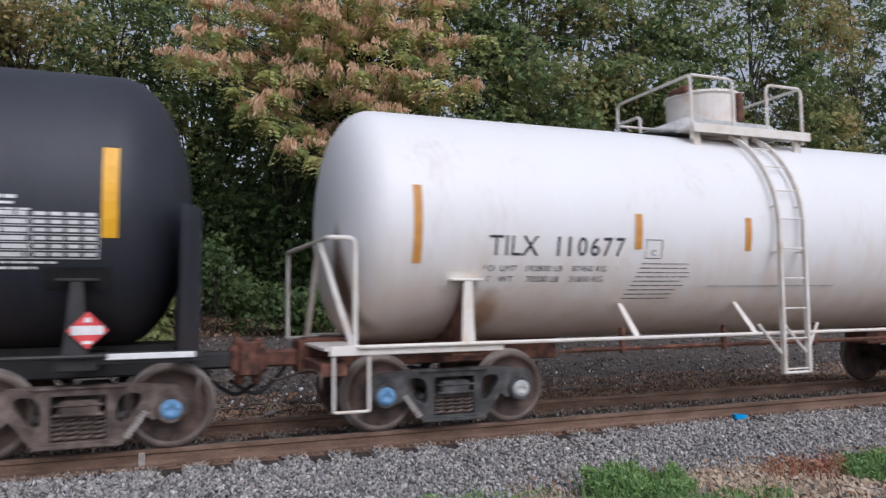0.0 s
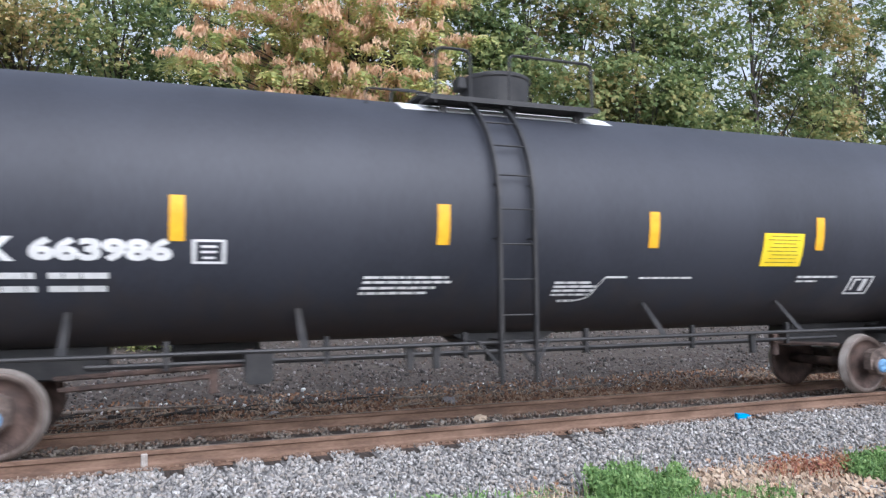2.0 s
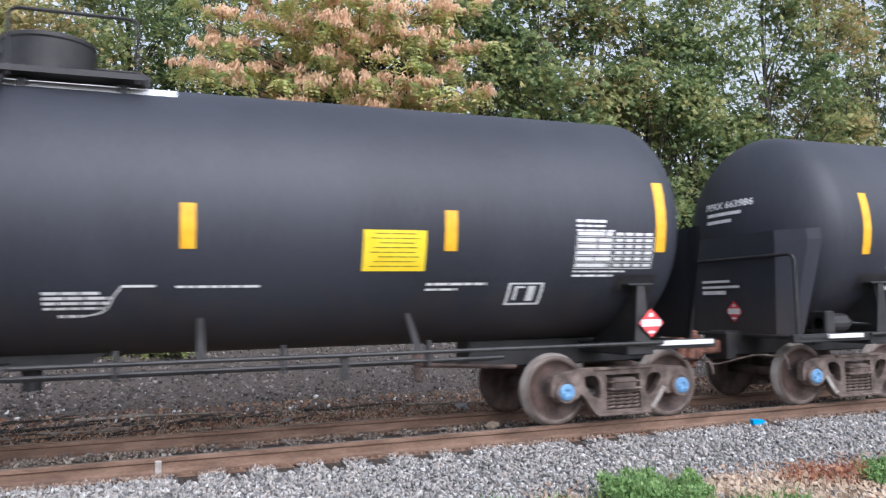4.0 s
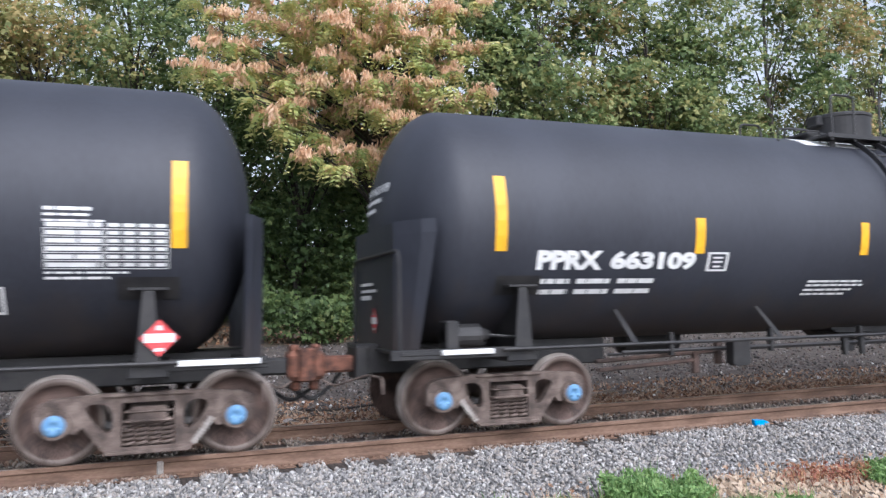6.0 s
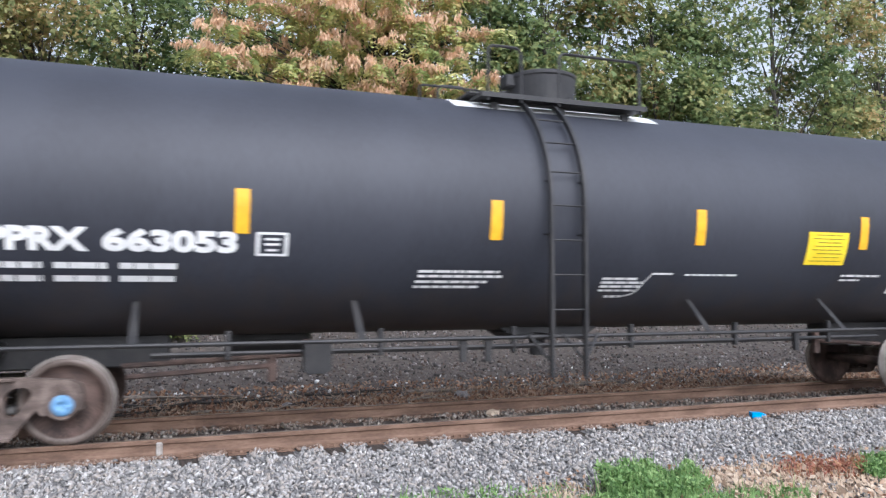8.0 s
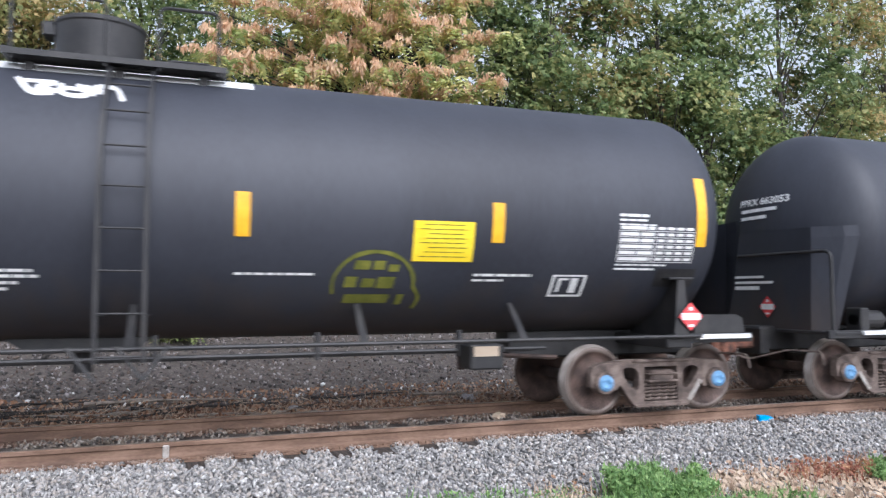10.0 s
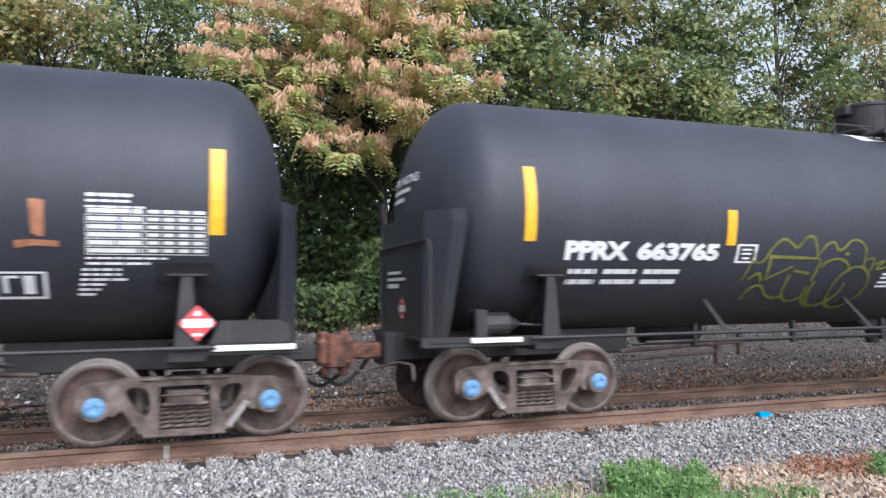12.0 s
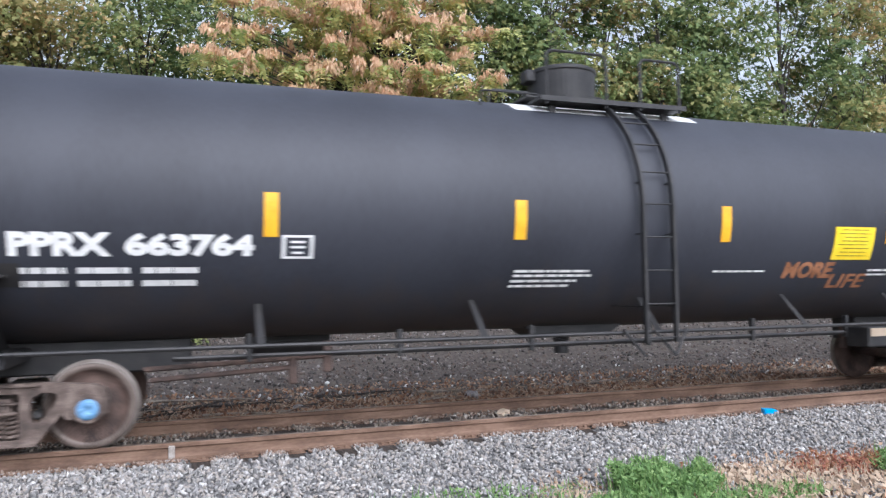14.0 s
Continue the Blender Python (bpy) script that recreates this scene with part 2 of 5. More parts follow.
# ---- mesh helpers ----
def part(name, bm, material, parent, label="", smooth=False):
    me = bpy.data.meshes.new(name)
    bm.to_mesh(me)
    bm.free()
    me.materials.append(material)
    if smooth:
        for f in me.polygons:
            f.use_smooth = True
    ob = new(name, me)
    if parent:
        ob.parent = parent
    if label:
        ob["label"] = label
    return ob


def share(name, ob, m, parent):
    """Another part on the same mesh."""
    o = new(name, ob.data)
    o.parent = parent
    o.matrix_basis = m
    return o


def raw(name, verts, faces, material, parent=None, smooth=False):
    me = bpy.data.meshes.new(name)
    if isinstance(verts, np.ndarray):
        k = faces.shape[1]
        me.vertices.add(len(verts))
        me.vertices.foreach_set("co", verts.astype(np.float32).ravel())
        me.loops.add(faces.size)
        me.loops.foreach_set("vertex_index", faces.astype(np.int32).ravel())
        me.polygons.add(len(faces))
        me.polygons.foreach_set("loop_start", np.arange(0, faces.size, k, dtype=np.int32))
        me.update(calc_edges=True)
    else:
        me.from_pydata(verts, [], faces)
    me.materials.append(material)
    if smooth:
        me.polygons.foreach_set("use_smooth", [True] * len(me.polygons))
    ob = new(name, me)
    if parent:
        ob.parent = parent
    return ob


def box(bm, x0, x1, y0, y1, z0, z1, bevel=0.0):
    r = bmesh.ops.create_cube(bm, size=1, matrix=Matrix.LocRotScale(((x0 + x1) / 2, (y0 + y1) / 2, (z0 + z1) / 2), None, (abs(x1 - x0), abs(y1 - y0), abs(z1 - z0))))
    if bevel:
        es = list({e for v in r["verts"] for e in v.link_edges})
        bmesh.ops.bevel(bm, geom=es, offset=bevel, segments=1, affect="EDGES")


def tube(bm, pts, r, n=8, cap=True):
    """A round bar along a line of points; r may vary from point to point."""
    pts = [Vector(p) for p in pts]
    rs = r if isinstance(r, (list, tuple)) else [r] * len(pts)
    rings, ref = [], None
    for i, p in enumerate(pts):
        d = (pts[min(i + 1, len(pts) - 1)] - pts[max(i - 1, 0)]).normalized()
        if ref is None:
            ref = Vector((0, 0, 1)) if abs(d.z) < 0.9 else Vector((1, 0, 0))
        a = d.cross(ref).normalized()
        ref = a.cross(d).normalized()
        rings.append([bm.verts.new(p + (a * math.cos(k * math.tau / n) + ref * math.sin(k * math.tau / n)) * rs[i]) for k in range(n)])
    for a, b in zip(rings, rings[1:]):
        for k in range(n):
            bm.faces.new((a[k], a[(k + 1) % n], b[(k + 1) % n], b[k]))
    if cap:
        bm.faces.new(rings[0][::-1])
        bm.faces.new(rings[-1])


def bend(pts, r=0.08, n=4):
    """Round the corners of a line of points."""
    pts = [Vector(p) for p in pts]
    out = [pts[0]]
    for a, b, c in zip(pts, pts[1:], pts[2:]):
        u, w = (a - b).normalized() * r, (c - b).normalized() * r
        for k in range(n + 1):
            t = k / n
            out.append((b + u) * (1 - t) ** 2 + b * 2 * t * (1 - t) + (b + w) * t * t)
    return out + [pts[-1]]


def prism(bm, poly, y0, y1, bevel=0.0):
    """A polygon in x and z, as thick as y0 to y1."""
    a = [bm.verts.new((x, y0, z)) for x, z in poly]
    b = [bm.verts.new((x, y1, z)) for x, z in poly]
    fs = [bm.faces.new(a), bm.faces.new(b[::-1])]
    for i in range(len(poly)):
        j = (i + 1) % len(poly)
        fs.append(bm.faces.new((a[j], a[i], b[i], b[j])))
    bmesh.ops.recalc_face_normals(bm, faces=fs)
    if bevel:
        bmesh.ops.bevel(bm, geom=list({e for f in fs[:2] for e in f.edges}), offset=bevel, segments=2, affect="EDGES")


def lathe(bm, prof, n=32, axis="y"):
    """A profile of (along, radius) turned about an axis."""
    rings = []
    for u, r in prof:
        ring = []
        for k in range(n):
            c, s = r * math.cos(k * math.tau / n), r * math.sin(k * math.tau / n)
            ring.append(bm.verts.new({"y": (c, u, s), "x": (u, c, s), "z": (c, s, u)}[axis]))
        rings.append(ring)
    fs = []
    for a, b in zip(rings, rings[1:]):
        for k in range(n):
            fs.append(bm.faces.new((a[k], a[(k + 1) % n], b[(k + 1) % n], b[k])))
    fs.append(bm.faces.new(rings[0][::-1]))
    fs.append(bm.faces.new(rings[-1]))
    bmesh.ops.recalc_face_normals(bm, faces=fs)
    return [v for r in rings for v in r]


M_PALE = mat("chalky_residue", (0.26, 0.23, 0.2), (0.42, 0.39, 0.36), 0.9, 12, 60, bump=0.4)

# ---- ground ----
def ground_z(x, y):
    """The lie of the land: level bed, shoulder falling to the verge, gravel bank rising to the trees."""
    z = -0.205
    if y < -1.5:
        z -= min((-1.5 - y) * 0.085, 0.15)
    if y > 1.5:
        z -= min((y - 1.5) * 0.05, 0.06)
    if y > 5.0:
        z += min((y - 5.0) * 0.17, 0.8)
    if y > 9.7:
        z += min((y - 9.7) * 0.10, 0.8)
    return z


def build_ground():
    xs = sorted(set([-600, -200, -80, -40] + [round(-20 + 0.5 * i, 2) for i in range(121)] + [50, 70, 120, 250, 600]))
    ys = sorted(set([-400, -100, -40, -15] + [round(-10 + 0.25 * i, 2) for i in range(110)] + [18, 20, 24, 30, 60, 150, 500]))
    verts = [(x, y, ground_z(x, y) + 0.02 * noise.noise(Vector((x * 0.9, y * 0.9, 0)))) for y in ys for x in xs]
    w = len(xs)
    faces = [(j * w + i, j * w + i + 1, (j + 1) * w + i + 1, (j + 1) * w + i) for j in range(len(ys) - 1) for i in range(w - 1)]
    g = raw("ground", verts, faces, M_GRAVEL, smooth=True)
    g.data.materials.append(M_SOIL)
    g.data.materials.append(M_DARKGRAVEL)
    for k, f in enumerate(g.data.polygons):
        cy = ys[k // (w - 1)]
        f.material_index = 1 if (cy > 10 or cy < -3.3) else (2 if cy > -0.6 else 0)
    tagged(g, "grey crushed stone ground with soil verge beside the railway track", "ground", kind="structure")


build_ground()

ICO = None


def stones(name, n, xr, yr, size, material, label, lift=0.0, seed=1, keep=None):
    """A joined layer of angular stones lying on the ground."""
    global ICO
    if ICO is None:
        b = bmesh.new()
        bmesh.ops.create_icosphere(b, subdivisions=1, radius=1)
        b.verts.ensure_lookup_table()
        ICO = (np.array([v.co[:] for v in b.verts]), np.array([[v.index for v in f.verts] for f in b.faces]))
        b.free()
    rg = np.random.default_rng(seed)
    V, F = ICO
    # denser near the lens, thinner far along the line
    px = xr[0] + (xr[1] - xr[0]) * rg.random(n) ** 1.3
    py = rg.uniform(*yr, n)
    if keep is not None:
        ok = keep(px, py)
        px, py = px[ok], py[ok]
        n = len(px)
    s = size * rg.uniform(0.55, 1.35, n)
    k = rg.uniform(0.5, 1.5, (n, len(V), 1))
    ax = rg.uniform(0.6, 1.25, (n, 1, 3)) * np.array([1.25, 0.95, 0.6])
    q = rg.normal(size=(n, 4))
    q /= np.linalg.norm(q, axis=1, keepdims=True)
    a, b, c, d = q.T
    R = np.stack([1 - 2 * (c * c + d * d), 2 * (b * c - a * d), 2 * (b * d + a * c), 2 * (b * c + a * d), 1 - 2 * (b * b + d * d), 2 * (c * d - a * b),
                  2 * (b * d - a * c), 2 * (c * d + a * b), 1 - 2 * (b * b + c * c)], 1).reshape(n, 3, 3)
    P = np.einsum("nij,nvj->nvi", R, V[None] * k * ax) * s[:, None, None] * 0.5
    pz = np.array([ground_z(x, y) for x, y in zip(px, py)]) + lift + rg.uniform(-0.2, 0.35, n) * s
    P += np.stack([px, py, pz], 1)[:, None, :]
    faces = (F[None] + (np.arange(n) * len(V))[:, None, None]).reshape(-1, 3)
    ob = raw(name, P.reshape(-1, 3), faces, material)
    tagged(ob, label, "gravel", kind="stuff")
    return ob


# ---- track ----
def build_track():
    track = tagged(new("railway_track"), "rusty steel rails on timber sleepers in grey ballast", "railway track", kind="structure")
    h = [(-0.075, 0), (0.075, 0), (0.075, 0.012), (0.02, 0.03), (0.009, 0.05), (0.009, 0.115), (0.034, 0.128), (0.036, 0.16), (0.028, 0.17), (-0.028, 0.17), (-0.036, 0.16), (-0.034, 0.128), (-0.009, 0.115), (-0.009, 0.05), (-0.02, 0.03), (-0.075, 0.012)]
    for y in (-0.755, 0.755):
        bm = bmesh.new()
        a = [bm.verts.new((-80, y + u, (v - 0.17) * 1.13)) for u, v in h]
        b = [bm.verts.new((220, y + u, (v - 0.17) * 1.13)) for u, v in h]
        for i in range(len(h)):
            j = (i + 1) % len(h)
            f = bm.faces.new((a[i], a[j], b[j], b[i]))
            f.material_index = 1 if i in (8,) else 0
        bmesh.ops.recalc_face_normals(bm, faces=bm.faces[:])
        rail = part("rail", bm, M_RAIL, track, "rust-brown steel rail with a worn head")
        rail.data.materials.append(M_RAILTOP)
    bm = bmesh.new()
    box(bm, -0.11, 0.11, -1.3, 1.3, -0.18, 0.0, 0.012)
    first = part("sleeper", bm, M_TIE, track)
    bm = bmesh.new()
    box(bm, -0.1, 0.1, -0.18, 0.18, 0, 0.012, 0.003)
    for sy in (-0.11, 0.11):
        box(bm, -0.06, -0.03, sy - 0.015, sy + 0.015, 0.012, 0.04)
        box(bm, 0.03, 0.06, sy - 0.015, sy + 0.015, 0.012, 0.04)
    plate = part("tie_plate", bm, M_RAIL, track)
    plate.matrix_basis = pose(-12.1, -0.755, -0.203)
    first.matrix_basis = pose(-12.1, 0, -0.193)
    rg = random.Random(4)
    x = -12.1
    while x < 60:
        x += 0.53
        share("sleeper", first, pose(x, rg.uniform(-0.06, 0.06), -0.193 - 0.012 * (rg.random() < 0.5), 0, 0, rg.uniform(-1.5, 1.5)), track)
        for y in (-0.755, 0.755):
            share("tie_plate", plate, pose(x, y, -0.203), track)
    # pale grout round a rail weld
    bm = bmesh.new()
    box(bm, -0.035, 0.035, -0.042, 0.045, -0.185, -0.03, 0.012)
    box(bm, -0.11, 0.09, -0.13, 0.06, -0.21, -0.175, 0.015)
    wl = part("rail_weld", bm, M_PALE, track, "chalky white rail weld")
    wl.matrix_basis = pose(-0.20, -0.765, 0.0)


build_track()


def off_sleepers(x, y):
    """Leaves patches of the sleepers' ends bare of stones."""
    k = np.round((x + 12.1) / 0.53)
    near = np.abs(x + 12.1 - k * 0.53) < 0.125
    bare = (np.sin(k * 12.9898) * 43758.5453) % 1.0 < 0.5
    return ~(near & bare & (np.abs(y) < 1.27 + 0.1 * np.sin(x * 37)))


# ---- rolling stock ----
WB, WR = 1.778, 0.457


def skin(R, zc, z, off=0.004):
    """Depth of the tank's near side at height z."""
    return -math.sqrt(max((R + off) ** 2 - (z - zc) ** 2, 0.0))


def decal(bm, R, zc, x0, x1, z0, z1, off=0.004, slant=0.0, n=5):
    """A thin painted patch that follows the tank's side."""
    vs = []
    for k in range(n + 1):
        z = z0 + (z1 - z0) * k / n
        y = skin(R, zc, z, off)
        d = slant * (z - z0)
        vs.append((bm.verts.new((x0 + d, y, z)), bm.verts.new((x1 + d, y, z))))
    for (a, b), (c, d) in zip(vs, vs[1:]):
        bm.faces.new((a, b, d, c))


def letters(text, x0, x1, z0, z1, R, zc, bold=0.0, off=0.006, flat=None):
    """Lettering set to a width and height, laid on the tank's side (or on a plane at flat)."""
    cu = bpy.data.curves.new("letters", "FONT")
    cu.body, cu.offset, cu.resolution_u = text, bold, 3
    tmp = new("letters", cu)
    bpy.context.view_layer.update()
    me = tmp.evaluated_get(bpy.context.evaluated_depsgraph_get()).to_mesh()
    bm = bmesh.new()
    bm.from_mesh(me)
    bpy.data.objects.remove(tmp)
    bpy.data.curves.remove(cu)
    us, vs = [v.co.x for v in bm.verts], [v.co.y for v in bm.verts]
    ua, ub, va, vb = min(us), max(us), min(vs), max(vs)
    for v in bm.verts:
        x, z = x0 + (v.co.x - ua) / (ub - ua) * (x1 - x0), z0 + (v.co.y - va) / (vb - va) * (z1 - z0)
        v.co = (x, skin(R, zc, z, off) if flat is None else flat, z)
    return bm


def spell(car, bm, material, label):
    """Each character of a line of lettering as a part of its own."""
    left = set(bm.verts)
    glyphs = []
    while left:
        todo, seen = [next(iter(left))], set()
        while todo:
            v = todo.pop()
            if v in seen:
                continue
            seen.add(v)
            todo += [e.other_vert(v) for e in v.link_edges]
        left -= seen
        glyphs.append(seen)
    glyphs.sort(key=lambda g: min(v.co.x for v in g))
    for g in glyphs:
        one, idx = bmesh.new(), {}
        for v in g:
            idx[v] = one.verts.new(v.co)
        for f in {f for v in g for f in v.link_faces}:
            one.faces.new([idx[v] for v in f.verts])
        part("letter", one, material, car, label)
    bm.free()


def bars(bm, R, zc, rows, off=0.006, gap=0.02, seed=0, word=(0.06, 0.2)):
    """Unreadable lines of small print: rows of (x0, x1, z0, z1) broken into words."""
    rg = random.Random(seed)
    for x0, x1, z0, z1 in rows:
        x = x0
        while x < x1 - 0.02:
            w = min(rg.uniform(*word), x1 - x)
            decal(bm, R, zc, x, x + w, z0, z1, off, n=1)
            x += w + gap


def stroke(bm, R, zc, pts, w, off=0.007, amp=0.0):
    """A sprayed line on the tank's side, through points of (x, z)."""
    ps = [Vector(p) for p in pts]
    fine = []
    for i in range(len(ps) - 1):
        p0, p1, p2, p3 = ps[max(i - 1, 0)], ps[i], ps[i + 1], ps[min(i + 2, len(ps) - 1)]
        for k in range(6):
            t = k / 6
            fine.append(0.5 * (2 * p1 + (p2 - p0) * t + (2 * p0 - 5 * p1 + 4 * p2 - p3) * t * t + (3 * p1 - p0 - 3 * p2 + p3) * t ** 3))
    fine.append(ps[-1])
    last = None
    for i, p in enumerate(fine):
        d = (fine[min(i + 1, len(fine) - 1)] - fine[max(i - 1, 0)]).normalized()
        nn = Vector((-d.y, d.x)) * w * 0.5 * (0.8 + 0.4 * noise.noise(Vector((p.x * 4, p.y * 4, 1))))
        q = [p + nn, p - nn]
        cur = [bm.verts.new((u.x, skin(R, zc, u.y, off), u.y)) for u in q]
        if last:
            bm.faces.new((last[0], last[1], cur[1], cur[0]))
        last = cur


def soften(poly, rounds=1):
    """Cut a polygon's corners to round it."""
    for _ in range(rounds):
        out = []
        for i, (x, z) in enumerate(poly):
            u, w = poly[(i + 1) % len(poly)]
            out += [(x * 0.75 + u * 0.25, z * 0.75 + w * 0.25), (x * 0.25 + u * 0.75, z * 0.25 + w * 0.75)]
        poly = out
    return poly


def side_frame_mesh():
    """A cast truck side frame, centred between its axles, in x and z, 0.1 m thick."""
    bm = bmesh.new()
    h = WB / 2
    outer = [(-h - 0.19, 0.58), (-h - 0.16, 0.66), (-h - 0.05, 0.71), (-h + 0.12, 0.72), (-0.48, 0.745), (0.48, 0.745), (h - 0.12, 0.72), (h + 0.05, 0.71), (h + 0.16, 0.66), (h + 0.19, 0.58), (h + 0.18, 0.40), (h + 0.12, 0.38),
             (h + 0.105, 0.545), (h - 0.105, 0.545), (h - 0.12, 0.36), (h - 0.19, 0.35), (h - 0.25, 0.42), (0.44, 0.155), (0.37, 0.11), (-0.37, 0.11), (-0.44, 0.155),
             (-h + 0.25, 0.42), (-h + 0.19, 0.35), (-h + 0.12, 0.36), (-h + 0.105, 0.545), (-h - 0.105, 0.545), (-h - 0.12, 0.38), (-h - 0.18, 0.40)]
    holes = [[(-0.66, 0.64), (-0.36, 0.65), (-0.34, 0.36), (-0.44, 0.33)], [(0.36, 0.65), (0.66, 0.64), (0.44, 0.33), (0.34, 0.36)], [(-0.26, 0.645), (0.26, 0.645), (0.26, 0.185), (-0.26, 0.185)]]
    edges = []
    for loop in [outer] + [soften(h_, 2) for h_ in holes[:2]] + [holes[2]]:
        vs = [bm.verts.new((x, 0, z)) for x, z in loop]
        edges += [bm.edges.new((vs[i], vs[(i + 1) % len(vs)])) for i in range(len(vs))]
    bmesh.ops.triangle_fill(bm, use_beauty=False, use_dissolve=False, edges=edges)
    r = bmesh.ops.extrude_face_region(bm, geom=bm.faces[:])
    bmesh.ops.translate(bm, vec=(0, 0.13, 0), verts=[v for v in r["geom"] if isinstance(v, bmesh.types.BMVert)])
    bmesh.ops.recalc_face_normals(bm, faces=bm.faces[:])
    sharp = [e for e in bm.edges if len(e.link_faces) == 2 and e.calc_face_angle(0) > 0.6]
    bmesh.ops.bevel(bm, geom=sharp, offset=0.007, segments=1, affect="EDGES", clamp_overlap=True)
    # flanges and the round bearing housings
    for s in (-1, 1):
        lathe_at(bm, s * h, -0.06, 0.457, [(-0.0, 0.14), (0.02, 0.155), (0.17, 0.155)], 20)
    box(bm, -0.45, 0.45, -0.035, 0.0, 0.71, 0.748, 0.008)
    box(bm, -0.42, 0.42, -0.035, 0.0, 0.112, 0.15, 0.008)
    return bm


def lathe_at(bm, x, y, z, prof, n):
    bmesh.ops.translate(bm, vec=(x, y, z), verts=lathe(bm, prof, n))


def spring_mesh():
    bm = bmesh.new()
    pts = [(0.052 * math.cos(k * 0.7), 0.052 * math.sin(k * 0.7), 0.0052 * k) for k in range(46)]
    tube(bm, pts, 0.017, 6)
    return bm


def wheel_mesh():
    """Two wheels on their axle, about the axle's line."""
    bm = bmesh.new()
    for s in (-1, 1):
        prof = [(0.70, 0.10), (0.685, 0.30), (0.665, 0.385), (0.665, 0.475), (0.69, 0.486), (0.705, 0.462), (0.80, 0.452), (0.808, 0.445), (0.808, 0.385), (0.79, 0.375), (0.765, 0.30), (0.775, 0.16), (0.82, 0.13), (0.82, 0.08)]
        n0 = len(bm.faces)
        lathe(bm, [(s * u, r) for u, r in prof], 40)
        bm.faces.ensure_lookup_table()
        for f in bm.faces[n0:]:
            c = f.calc_center_median()
            r = math.hypot(c.x, c.z)
            if 0.447 < r < 0.49 and 0.68 < abs(c.y) < 0.80:
                f.material_index = 1
            elif r > 0.40 and abs(c.y) > 0.80:
                f.material_index = 2
    lathe(bm, [(-0.95, 0.075), (0.95, 0.075)], 16)
    for f in bm.faces:
        f.smooth = True
    return bm


def cap_mesh():
    """A bearing's end cap with three bolts and a locking plate."""
    bm = bmesh.new()
    lathe(bm, [(-1.02, 0.105), (-1.08, 0.112), (-1.105, 0.105), (-1.118, 0.085), (-1.118, 0.04), (-1.112, 0.035)], 22)
    for k in range(3):
        a = k * math.tau / 3 + 0.4
        lathe_at(bm, 0.055 * math.cos(a), 0, 0.055 * math.sin(a), [(-1.112, 0.02), (-1.14, 0.02), (-1.143, 0.012)], 6)
    return bm


PROTO = {}


def proto(key, make, materials, smooth=False):
    if key not in PROTO:
        me = bpy.data.meshes.new(key)
        bm = make()
        bm.to_mesh(me)
        bm.free()
        for m in materials:
            me.materials.append(m)
        if smooth:
            me.polygons.foreach_set("use_smooth", [True] * len(me.polygons))
        PROTO[key] = me
    return PROTO[key]


def piece(name, me, m, parent, label=""):
    o = new(name, me)
    o.parent = parent
    o.matrix_basis = m
    if label:
        o["label"] = label
    return o


WHEELSETS = []


def trucks(car, axles, frame_mat, key, caps):
    """Two trucks: side frames with springs, a bolster each and four wheelsets."""
    for i, (a, b) in enumerate(((axles[0], axles[1]), (axles[2], axles[3]))):
        c = (a + b) / 2
        for s in (-1, 1):
            sf = piece("side_frame", proto("side_frame_" + key, side_frame_mesh, [frame_mat]), pose(c, s * 1.03, 0, 0, 0, 0 if s < 0 else 180), car)
            for u in (-0.19, -0.063, 0.063, 0.19):
                for w in (-0.01,):
                    piece("spring", proto("spring", spring_mesh, [M_FRAME]), pose(u, 0.06 + w, 0.185), sf)
        bm = bmesh.new()
        rs = random.Random(i)
        for k in range(9):
            t = k / 9
            x, z = 0.42 + 0.20 * t, 0.20 + 0.27 * t
            m = 1 if i == 0 else -1
            if rs.random() < 0.85:
                prism(bm, [(c + m * u, w) for u, w in ((x, z), (x + 0.055, z - 0.035), (x + 0.072, z - 0.012), (x + 0.017, z + 0.023))], -1.037, -1.031)
        part("cast_marking", bm, M_PALE, car, "pale raised casting marks")
        bm = bmesh.new()
        box(bm, c - 0.19, c + 0.19, -1.08, 1.08, 0.42, 0.60, 0.03)
        box(bm, c - 0.24, c + 0.24, -1.1, -0.98, 0.44, 0.47, 0.01)
        box(bm, c - 0.24, c + 0.24, -1.1, -0.98, 0.54, 0.56, 0.01)
        part("truck_bolster", bm, frame_mat, car)
        bm = bmesh.new()
        for ax, s in ((a, -1), (b, 1)):
            box(bm, ax + s * 0.50 - 0.05, ax + s * 0.50 + 0.05, -0.9, 0.9, 0.36, 0.44, 0.02)
        part("brake_beam", bm, M_FRAME2, car)
    for i, ax in enumerate(axles):
        ws = piece("wheelset", proto("wheelset", wheel_mesh, [M_WHEEL, M_TREAD, M_RIM]), pose(ax, 0, WR), car)
        for s in (0, 180):
            piece("bearing_cap", proto("cap_grey" if caps[i] else "cap_blue", cap_mesh, [M_GREYCAP if caps[i] else M_BLUE], True), pose(0, 0, 0, 0, 0, s), ws,
                  "pale grey bearing end cap" if caps[i] else "blue painted bearing end cap")
        WHEELSETS.append((ws, ax))


